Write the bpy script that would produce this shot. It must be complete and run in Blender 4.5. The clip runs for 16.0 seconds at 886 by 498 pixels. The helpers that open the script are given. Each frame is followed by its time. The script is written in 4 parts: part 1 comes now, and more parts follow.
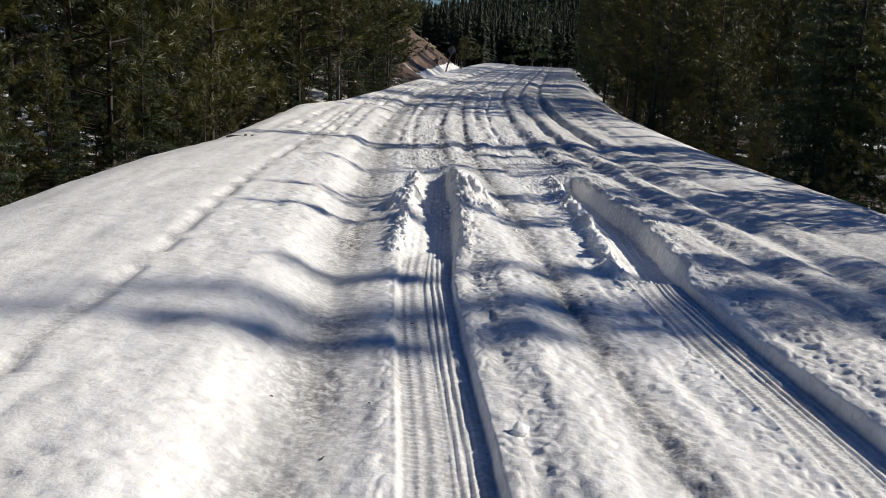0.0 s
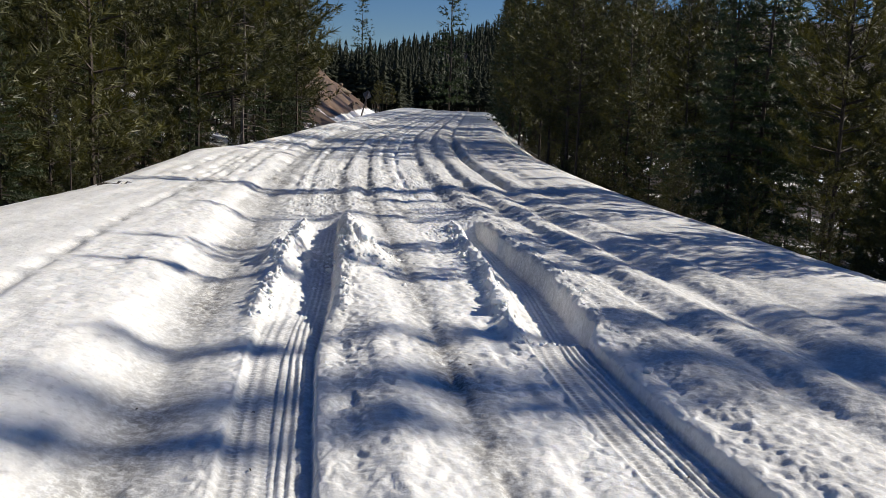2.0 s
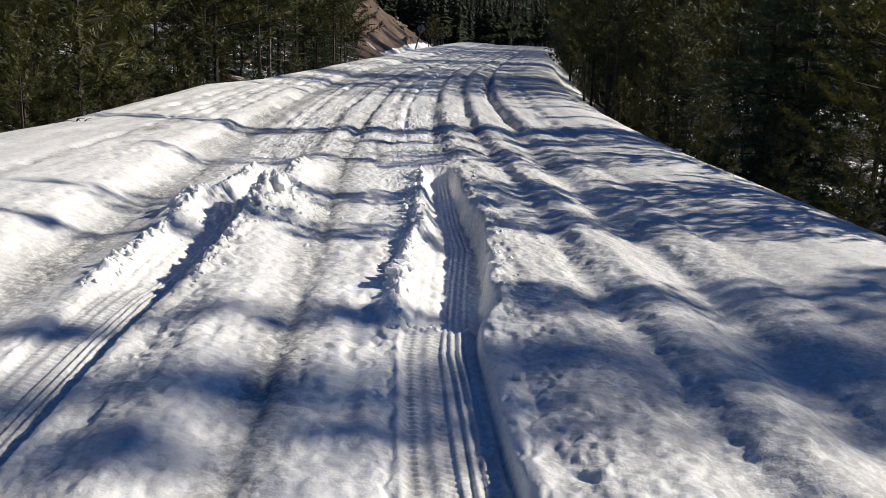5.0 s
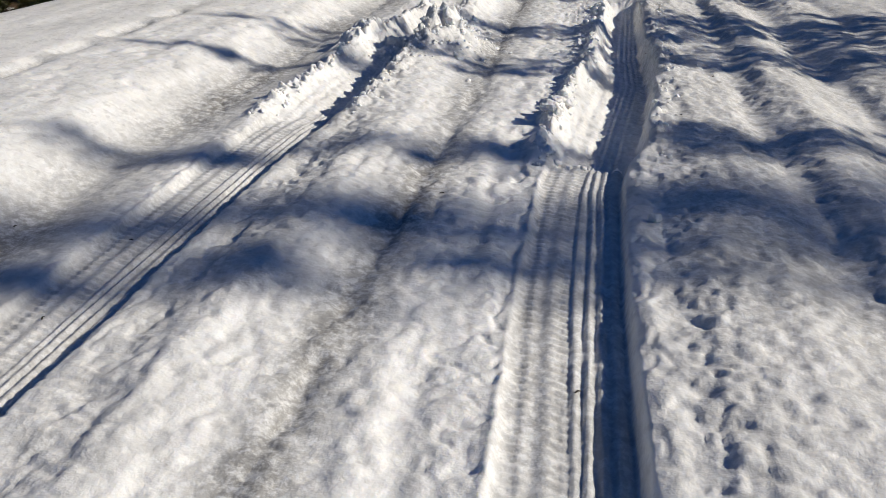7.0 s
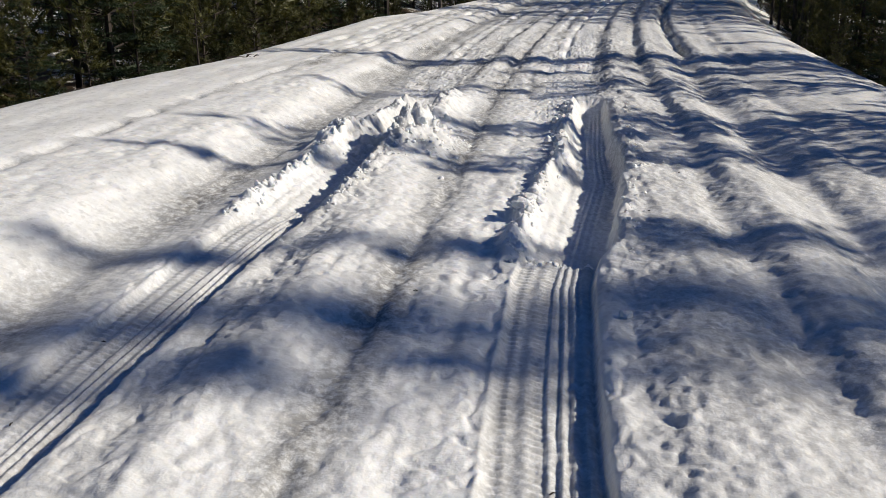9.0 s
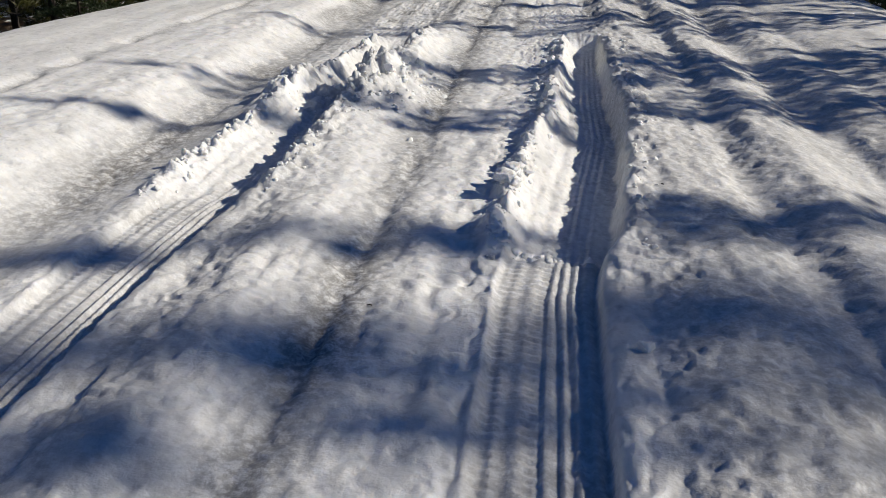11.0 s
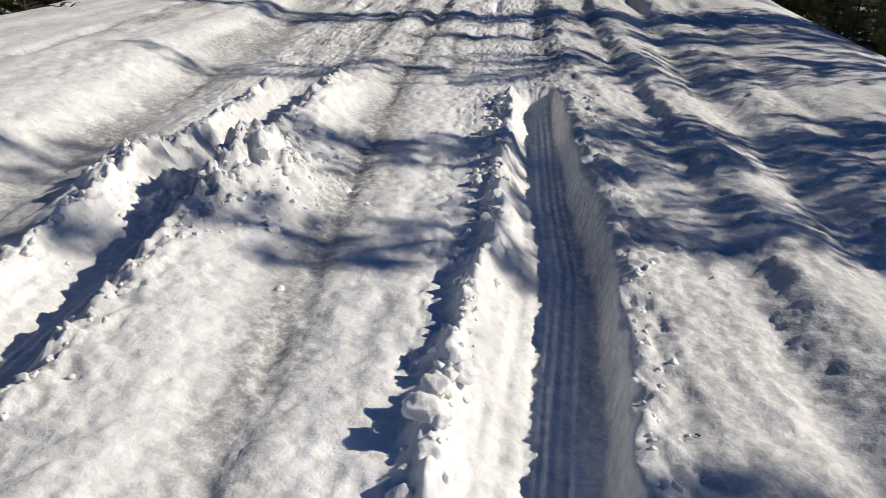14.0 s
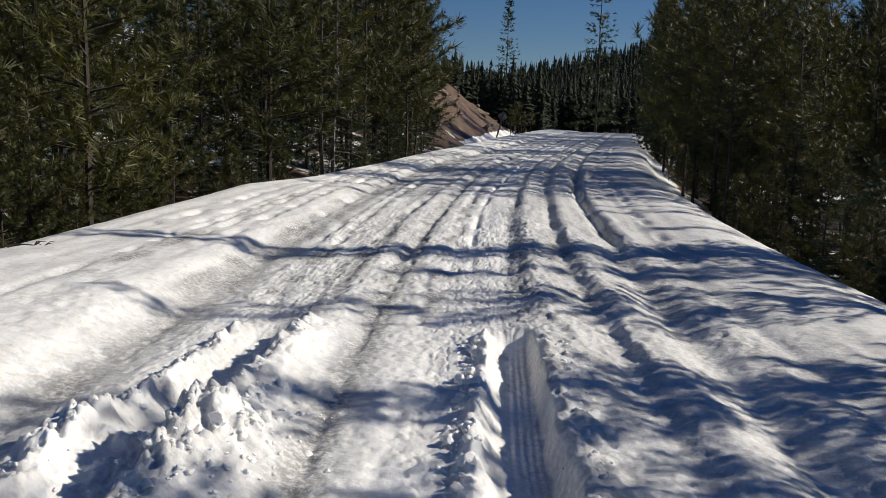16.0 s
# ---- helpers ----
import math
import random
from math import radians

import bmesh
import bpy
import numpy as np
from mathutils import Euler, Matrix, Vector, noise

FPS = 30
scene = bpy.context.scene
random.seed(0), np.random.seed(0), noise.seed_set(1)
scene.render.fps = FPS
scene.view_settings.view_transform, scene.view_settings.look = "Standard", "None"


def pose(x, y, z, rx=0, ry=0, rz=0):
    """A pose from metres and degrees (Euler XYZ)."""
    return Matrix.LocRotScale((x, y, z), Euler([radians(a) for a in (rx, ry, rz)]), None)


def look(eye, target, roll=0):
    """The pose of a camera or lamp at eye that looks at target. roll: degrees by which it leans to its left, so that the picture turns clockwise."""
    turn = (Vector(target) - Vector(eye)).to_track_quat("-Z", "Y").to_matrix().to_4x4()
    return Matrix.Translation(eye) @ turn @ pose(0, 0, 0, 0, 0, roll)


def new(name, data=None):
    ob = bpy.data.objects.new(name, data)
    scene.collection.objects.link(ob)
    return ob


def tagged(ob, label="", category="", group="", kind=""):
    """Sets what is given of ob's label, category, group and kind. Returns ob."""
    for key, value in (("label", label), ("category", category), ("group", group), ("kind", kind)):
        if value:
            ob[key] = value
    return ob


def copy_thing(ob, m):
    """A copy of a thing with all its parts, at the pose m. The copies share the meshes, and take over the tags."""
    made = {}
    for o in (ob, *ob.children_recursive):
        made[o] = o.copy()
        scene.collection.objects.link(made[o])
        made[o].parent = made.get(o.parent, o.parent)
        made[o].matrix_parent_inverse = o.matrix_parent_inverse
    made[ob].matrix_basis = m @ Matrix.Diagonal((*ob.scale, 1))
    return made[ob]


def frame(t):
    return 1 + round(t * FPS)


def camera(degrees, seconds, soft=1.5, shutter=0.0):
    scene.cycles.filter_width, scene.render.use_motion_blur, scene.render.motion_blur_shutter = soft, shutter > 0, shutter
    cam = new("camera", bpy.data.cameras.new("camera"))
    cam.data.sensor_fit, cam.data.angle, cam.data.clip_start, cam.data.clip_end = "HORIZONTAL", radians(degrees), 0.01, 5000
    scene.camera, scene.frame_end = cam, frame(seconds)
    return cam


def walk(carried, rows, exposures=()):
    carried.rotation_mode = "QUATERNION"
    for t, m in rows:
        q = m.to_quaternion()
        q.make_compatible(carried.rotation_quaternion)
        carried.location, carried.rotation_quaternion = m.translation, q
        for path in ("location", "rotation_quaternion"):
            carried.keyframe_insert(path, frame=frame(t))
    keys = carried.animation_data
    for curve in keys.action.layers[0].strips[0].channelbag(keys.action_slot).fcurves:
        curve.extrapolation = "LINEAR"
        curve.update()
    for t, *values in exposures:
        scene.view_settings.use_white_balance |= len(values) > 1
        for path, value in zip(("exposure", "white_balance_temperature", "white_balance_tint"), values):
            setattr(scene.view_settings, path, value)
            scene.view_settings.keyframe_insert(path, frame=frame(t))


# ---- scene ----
cam = camera(53.4, 16.0, soft=0.6)
METRES, EYE, TILT, LEAN, TURN = 6.787, 1.5, 0.0, 0.0, -3.1
ROWS = [
    (0.0, 0.0, 0.0, 0.0, 0.61, -12.3, -2.8),
    (0.5, 0.0026, 0.0357, -0.004, -1.58, -11.1, -3.11),
    (1.0, 0.0183, 0.0731, -0.0031, -3.62, -9.65, -3.7),
    (1.5, 0.0426, 0.101, -0.0065, -2.53, -8.25, -2.74),
    (2.0, 0.0555, 0.1508, -0.0141, -4.52, -9.18, -2.37),
    (2.5, 0.0747, 0.186, -0.0088, -4.5, -9.78, -2.65),
    (3.0, 0.1161, 0.2156, -0.0072, -1.6, -9.94, -2.68),
    (3.5, 0.1448, 0.248, -0.0127, -1.23, -10.29, -2.57),
    (6.0, 0.277, 0.3318, -0.0181, 4.02, -18.99, -0.8),
    (6.5, 0.2814, 0.3299, -0.0204, 9.34, -22.59, -0.21),
    (7.0, 0.2786, 0.3264, -0.022, 12.89, -23.91, -0.05),
    (7.5, 0.2763, 0.323, -0.0217, 14.4, -23.94, 0.02),
    (8.0, 0.2758, 0.3228, -0.0209, 13.93, -23.35, -0.21),
    (8.5, 0.277, 0.3235, -0.0199, 12.87, -21.68, -0.35),
    (9.0, 0.2805, 0.3235, -0.0147, 11.21, -18.08, -0.12),
    (11.5, 0.2547, 0.5293, -0.026, 9.44, -23.44, 0.39),
    (12.0, 0.2427, 0.5828, -0.0214, 8.22, -24.17, 0.07),
    (12.5, 0.2467, 0.6423, -0.0265, 7.85, -25.32, 0.1),
    (13.0, 0.2453, 0.689, -0.027, 7.54, -25.91, -0.42),
    (13.5, 0.2363, 0.7417, -0.0236, 5.95, -25.52, -1.73),
    (14.0, 0.2376, 0.7796, -0.0207, 6.52, -22.24, -2.01),
    (14.5, 0.2445, 0.8082, -0.0135, 7.73, -19.19, -1.53),
    (15.0, 0.2414, 0.8175, -0.0067, 7.1, -14.61, -1.45),
    (15.5, 0.2418, 0.8185, -0.0, 5.9, -9.65, -1.72),
    (16.0, 0.2421, 0.82, 0.0001, 5.29, -8.21, -2.02),
]
walk(cam, [(t, pose(0, 0, EYE, TILT, LEAN, TURN) @ pose(METRES * x, METRES * y, METRES * z, 90 + pitch, roll, yaw)) for t, x, y, z, yaw, pitch, roll in ROWS],
     exposures=((0.0, 0.0), (1.0, 0.07), (2.0, 0.18), (3.5, 0.14), (6.0, -0.02), (7.0, -0.18), (9.0, -0.12), (11.5, -0.22), (14.0, -0.17), (16.0, -0.06)))

# ---- world, sun ----
SUN_EL, SUN_AZ = radians(32), math.atan2(1.0, 0.20)      # azimuth from +y towards +x
world = bpy.data.worlds.new("sky")
scene.world = world
world.use_nodes = True
wn = world.node_tree.nodes
sky = wn.new("ShaderNodeTexSky")
sky.sky_type, sky.sun_disc = "NISHITA", False
sky.sun_elevation, sky.sun_rotation = SUN_EL, SUN_AZ
sky.altitude, sky.dust_density, sky.air_density, sky.ozone_density = 900, 0.1, 1.0, 5.0
deep = wn.new("ShaderNodeHueSaturation")
deep.inputs["Hue"].default_value = 0.51
deep.inputs["Saturation"].default_value = 1.20
deep.inputs["Value"].default_value = 1.05
world.node_tree.links.new(sky.outputs[0], deep.inputs["Color"])
world.node_tree.links.new(deep.outputs[0], wn["Background"].inputs[0])
wn["Background"].inputs[1].default_value = 0.051
lamp = bpy.data.lights.new("sun", "SUN")
lamp.energy, lamp.angle, lamp.color = 5.0, radians(0.55), (1.0, 0.925, 0.80)
sun = new("sun", lamp)
to_sun = Vector((math.sin(SUN_AZ) * math.cos(SUN_EL), math.cos(SUN_AZ) * math.cos(SUN_EL), math.sin(SUN_EL)))
sun.matrix_world = look((60, 30, 60), Vector((60, 30, 60)) - to_sun)


# ---- materials ----
def material(name):
    m = bpy.data.materials.new(name)
    m.use_nodes = True
    nt = m.node_tree
    return m, nt, nt.nodes["Principled BSDF"]


def node(nt, kind, **inputs):
    n = nt.nodes.new(kind)
    for key, value in inputs.items():
        n.inputs[key.replace("_", " ")].default_value = value
    return n


def noise_tex(nt, scale, detail=4.0, rough=0.55, coord=None):
    n = node(nt, "ShaderNodeTexNoise", Scale=scale, Detail=detail, Roughness=rough)
    if coord:
        nt.links.new(coord, n.inputs["Vector"])
    return n


def ramp(nt, source, stops):
    r = nt.nodes.new("ShaderNodeValToRGB")
    while len(r.color_ramp.elements) < len(stops):
        r.color_ramp.elements.new(0.5)
    for e, (at, c) in zip(r.color_ramp.elements, stops):
        e.position, e.color = at, (*c, 1)
    nt.links.new(source, r.inputs[0])
    return r


def mix(nt, factor, a, b, blend="MIX"):
    n = nt.nodes.new("ShaderNodeMix")
    n.data_type, n.blend_type = "RGBA", blend
    for sock, v in ((n.inputs[0], factor), (n.inputs[6], a), (n.inputs[7], b)):
        if isinstance(v, bpy.types.NodeSocket):
            nt.links.new(v, sock)
        elif isinstance(v, tuple):
            sock.default_value = (*v, 1)
        else:
            sock.default_value = v
    return n.outputs[2]


def math_node(nt, op, a, b, clamp=False):
    n = nt.nodes.new("ShaderNodeMath")
    n.operation, n.use_clamp = op, clamp
    for sock, v in zip(n.inputs, (a, b)):
        if isinstance(v, bpy.types.NodeSocket):
            nt.links.new(v, sock)
        else:
            sock.default_value = v
    return n.outputs[0]


def bump(nt, bsdf, height, strength, distance):
    b = node(nt, "ShaderNodeBump", Strength=strength, Distance=distance)
    nt.links.new(height, b.inputs["Height"])
    nt.links.new(b.outputs[0], bsdf.inputs["Normal"])


def soak(p):
    """Light that seeps through snow."""
    p.inputs["Subsurface Weight"].default_value = 0.55
    p.inputs["Subsurface Radius"].default_value = (1.0, 1.1, 1.3)
    p.inputs["Subsurface Scale"].default_value = 0.014


def ground_material():
    """Old spring snow, gritty and shade-greyed in the wheel tracks, needle litter where it has melted, bare earth on
    the cut bank.
    """
    m, nt, p = material("snow_and_earth")
    co = nt.nodes.new("ShaderNodeTexCoord").outputs["Object"]
    big, mid, fine = noise_tex(nt, 0.9, 5, 0.6, co), noise_tex(nt, 9, 3, 0.55, co), noise_tex(nt, 120, 3, 0.6, co)
    # rounded grains and clumps, their edges bent by noise
    warp = mix(nt, 0.035, co, noise_tex(nt, 26, 3, 0.6, co).outputs["Color"], "LINEAR_LIGHT")
    grain = node(nt, "ShaderNodeTexVoronoi", Scale=46.0, Detail=2.0, Roughness=0.6)
    grain.feature = "SMOOTH_F1"
    grain.inputs["Smoothness"].default_value = 0.7
    nt.links.new(warp, grain.inputs["Vector"])
    snow = ramp(nt, mid.outputs[0], [(0.25, (0.80, 0.80, 0.80)), (0.5, (0.92, 0.92, 0.915)), (0.8, (0.95, 0.95, 0.945))]).outputs[0]
    streak_co = nt.nodes.new("ShaderNodeMapping")
    streak_co.inputs["Scale"].default_value = (1.5, 0.35, 1.0)
    nt.links.new(co, streak_co.inputs[0])
    stain = ramp(nt, noise_tex(nt, 3.6, 3, 0.6, streak_co.outputs[0]).outputs[0], [(0.30, (0.76, 0.762, 0.765)), (0.44, (0.92, 0.92, 0.917)), (0.56, (1, 1, 1))]).outputs[0]
    pock = ramp(nt, noise_tex(nt, 17, 4, 0.6, co).outputs[0], [(0.34, (0.80, 0.80, 0.80)), (0.46, (1, 1, 1))]).outputs[0]
    snow = mix(nt, 1.0, mix(nt, 1.0, snow, stain, "MULTIPLY"), pock, "MULTIPLY")
    snow = mix(nt, 0.10, snow, ramp(nt, fine.outputs[0], [(0.3, (0.62, 0.62, 0.62)), (0.6, (0.92, 0.92, 0.92))]).outputs[0])
    grit_shade = nt.nodes.new("ShaderNodeAttribute")
    grit_shade.attribute_name = "grit_shade"
    speck = ramp(nt, noise_tex(nt, 24, 7, 0.78, co).outputs[0], [(0.40, (0, 0, 0)), (0.56, (1, 1, 1))]).outputs[0]
    patch = ramp(nt, big.outputs[0], [(0.32, (0.4, 0.4, 0.4)), (0.6, (1, 1, 1))]).outputs[0]
    amount = math_node(nt, "MULTIPLY", math_node(nt, "MULTIPLY", grit_shade.outputs["Fac"], speck), patch, True)
    # grey of packed dirty snow, with soft shade over the ruts mixed in
    packed_shade = math_node(nt, "MULTIPLY", grit_shade.outputs["Fac"], 0.34, True)
    snow = mix(nt, packed_shade, snow, (0.40, 0.41, 0.42))
    snow = mix(nt, amount, snow, (0.23, 0.222, 0.21))
    litter_co = noise_tex(nt, 6, 8, 0.8, co)
    litter = ramp(nt, litter_co.outputs[0], [(0.3, (0.016, 0.012, 0.008)), (0.5, (0.045, 0.030, 0.018)), (0.72, (0.11, 0.068, 0.038))]).outputs[0]
    earth = ramp(nt, noise_tex(nt, 1.6, 8, 0.7, co).outputs[0], [(0.3, (0.045, 0.028, 0.015)), (0.55, (0.12, 0.073, 0.040)), (0.75, (0.24, 0.165, 0.10))]).outputs[0]
    cut = nt.nodes.new("ShaderNodeAttribute")
    cut.attribute_name = "earth"
    under = mix(nt, cut.outputs["Fac"], litter, earth)
    bare = nt.nodes.new("ShaderNodeAttribute")
    bare.attribute_name = "bare"
    edge = math_node(nt, "ADD", bare.outputs["Fac"], math_node(nt, "MULTIPLY", math_node(nt, "SUBTRACT", noise_tex(nt, 2.2, 7, 0.7, co).outputs[0], 0.5), 0.9))
    melted = ramp(nt, edge, [(0.47, (0, 0, 0)), (0.53, (1, 1, 1))]).outputs[0]
    nt.links.new(mix(nt, melted, snow, under), p.inputs["Base Color"])
    p.inputs["Roughness"].default_value = 0.55
    p.inputs["Specular IOR Level"].default_value = 0.35
    soak(p)
    lump = noise_tex(nt, 42, 4, 0.6, co)
    h = math_node(nt, "ADD", math_node(nt, "ADD", math_node(nt, "MULTIPLY", mid.outputs[0], 0.5), math_node(nt, "MULTIPLY", lump.outputs[0], 0.30)), math_node(nt, "ADD", math_node(nt, "MULTIPLY", fine.outputs[0], 0.04), math_node(nt, "MULTIPLY", grain.outputs["Distance"], -0.05)))
    bump(nt, p, h, 0.55, 0.03)
    return m


def clod_material():
    m, nt, p = material("broken_snow")
    co = nt.nodes.new("ShaderNodeTexCoord").outputs["Object"]
    n = noise_tex(nt, 2.6, 6, 0.7, co)
    nt.links.new(ramp(nt, n.outputs[0], [(0.3, (0.86, 0.86, 0.86)), (0.6, (0.94, 0.94, 0.935))]).outputs[0], p.inputs["Base Color"])
    p.inputs["Roughness"].default_value = 0.55
    soak(p)
    bump(nt, p, n.outputs[0], 0.4, 0.12)
    return m


def bark_material(name, dark, light):
    m, nt, p = material(name)
    tc = nt.nodes.new("ShaderNodeTexCoord").outputs["Object"]
    mp = nt.nodes.new("ShaderNodeMapping")
    mp.inputs["Scale"].default_value = (1, 1, 0.25)
    nt.links.new(tc, mp.inputs[0])
    n = noise_tex(nt, 34, 6, 0.7, mp.outputs[0])
    n2 = noise_tex(nt, 2.5, 3, 0.6, tc)
    c = ramp(nt, n.outputs[0], [(0.35, dark), (0.65, light)]).outputs[0]
    c = mix(nt, 0.5, c, ramp(nt, n2.outputs[0], [(0.35, dark), (0.65, light)]).outputs[0])
    nt.links.new(c, p.inputs["Base Color"])
    p.inputs["Roughness"].default_value = 0.85
    bump(nt, p, n.outputs[0], 0.6, 0.02)
    return m


def needle_material(name, tone_a, tone_b, through_light=0.3):
    """Needles: a hue for each tuft and each tree, a little light coming through."""
    m, nt, p = material(name)
    info = nt.nodes.new("ShaderNodeObjectInfo")
    geo = nt.nodes.new("ShaderNodeNewGeometry")
    f = math_node(nt, "ADD", math_node(nt, "MULTIPLY", geo.outputs["Random Per Island"], 0.55), math_node(nt, "MULTIPLY", info.outputs["Random"], 0.45))
    c = ramp(nt, f, [(0.1, tone_a), (0.9, tone_b)]).outputs[0]
    nt.links.new(c, p.inputs["Base Color"])
    p.inputs["Roughness"].default_value = 0.5
    p.inputs["Specular IOR Level"].default_value = 0.4
    t = nt.nodes.new("ShaderNodeBsdfTranslucent")
    nt.links.new(mix(nt, 1.0, c, (1.15, 1.1, 0.6), "MULTIPLY"), t.inputs["Color"])
    ms = nt.nodes.new("ShaderNodeMixShader")
    ms.inputs[0].default_value = through_light
    nt.links.new(p.outputs[0], ms.inputs[1])
    nt.links.new(t.outputs[0], ms.inputs[2])
    nt.links.new(ms.outputs[0], nt.nodes["Material Output"].inputs["Surface"])
    return m


SNOW = ground_material()
CLOD = clod_material()
BARK = bark_material("pine_bark", (0.016, 0.012, 0.010), (0.070, 0.052, 0.040))
GREY_BARK = bark_material("dead_wood", (0.07, 0.06, 0.052), (0.24, 0.21, 0.185))
PINE = needle_material("pine_needles", (0.024, 0.032, 0.010), (0.105, 0.100, 0.027), 0.29)
FIR = needle_material("fir_needles", (0.020, 0.038, 0.018), (0.055, 0.078, 0.034), 0.25)
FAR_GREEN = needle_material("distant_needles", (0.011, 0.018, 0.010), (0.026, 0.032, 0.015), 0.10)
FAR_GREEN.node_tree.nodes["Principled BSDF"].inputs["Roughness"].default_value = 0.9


# ---- the lie of the land ----
def vnoise(x, y, seed=0):
    """Smooth noise of 0 to 1 on a unit lattice."""
    i, j = np.floor(x), np.floor(y)
    fx, fy = x - i, y - j
    fx, fy = fx * fx * (3 - 2 * fx), fy * fy * (3 - 2 * fy)

    def h(a, b):
        v = np.sin(a * 127.1 + b * 311.7 + seed * 74.7) * 43758.5453
        return v - np.floor(v)
    return (h(i, j) * (1 - fx) + h(i + 1, j) * fx) * (1 - fy) + (h(i, j + 1) * (1 - fx) + h(i + 1, j + 1) * fx) * fy


def fbm(x, y, octaves=3, seed=0):
    total, amp, norm = 0, 1.0, 0
    for k in range(octaves):
        total = total + amp * vnoise(x * 2.03 ** k, y * 2.03 ** k, seed + 11 * k)
        norm += amp
        amp *= 0.5
    return total / norm


def step(a, b, x):
    t = np.clip((x - a) / (b - a), 0, 1)
    return t * t * (3 - 2 * t)


def bell(x, at, w):
    return np.exp(-((x - at) / w) ** 2)


def bend(y):
    """How far the road has swung to the right at y."""
    far = np.maximum(y - 12, 0)
    return np.where(far < 29, 0.003 * far ** 2, 2.523 + 0.174 * (far - 29) + 0.0004 * np.maximum(far - 58, 0) ** 2)


def rise(y):
    up = np.maximum(y - 16, 0)
    return np.where(up < 72, 0.0135 * up, 0.972 + 0.0135 * (up - 72) - 0.0009 * np.minimum(up - 72, 40) ** 2)


CROSS_U = [-3.7, -3.3, -2.9, -2.4, -1.8, -1.2, -0.95, -0.82, -0.68, -0.56, -0.4, -0.2, -0.05, 0.05, 0.5, 0.62, 0.78, 0.9, 1.12, 1.26, 1.5, 1.75, 2.2,
           2.38, 2.55, 2.75, 2.95, 3.06, 3.2, 3.3, 3.42, 3.6, 3.78, 3.9, 4.05, 4.3, 4.6, 5.0, 5.6, 6.1, 6.6]
CROSS_Z = [-0.12, 0.06, 0.13, 0.145, 0.125, 0.10, 0.085, 0.05, -0.03, -0.09, -0.12, -0.11, -0.085, -0.09, -0.085, -0.05, -0.015, -0.03, -0.080, -0.082, -0.075, -0.105, -0.085,
           -0.05, -0.018, -0.025, -0.05, -0.05, -0.015, -0.008, -0.045, -0.12, -0.12, -0.085, -0.075, -0.08, -0.06, -0.04, -0.06, -0.15, -0.45]
EDGE_Y = [-40, 9, 11.5, 14, 20, 22.5, 24.8, 30, 37, 49, 60, 90]
EDGE_U = [-3.6, -3.6, -3.5, -3.1, -3.0, -3.1, -2.3, -1.9, -1.9, -2.2, -2.8, -3.5]
RUT_Y = [-40, 3.4, 5.0, 6.2, 7.0, 7.7, 8.8, 9.8, 11.2, 12.4]
LEFT_RUT = [0.28, 0.26, 0.235, 0.235, 0.27, 0.31, 0.36, 0.40, 0.45, 0.50]
RIGHT_RUT = [2.05, 2.045, 2.005, 2.0, 2.06, 2.12, 2.22, 2.22, 2.25, 2.27]
RIGHT_HALF = [0.215, 0.215, 0.215, 0.215, 0.235, 0.215, 0.215, 0.155, 0.135, 0.125]
LEFT_HALF = [0.215, 0.215, 0.215, 0.215, 0.235, 0.215, 0.20, 0.19, 0.17, 0.15]


def rounded(us, zs):
    """The cross profile with its corners worn round."""
    u = np.linspace(us[0], us[-1], 1031)
    k = np.exp(-np.linspace(-2, 2, 15) ** 2)
    z = np.interp(u, us, zs)
    return u, np.convolve(np.pad(z, 7, mode="edge"), k / k.sum(), "valid")


PROFILE_U, PROFILE_Z = rounded(CROSS_U, CROSS_Z)


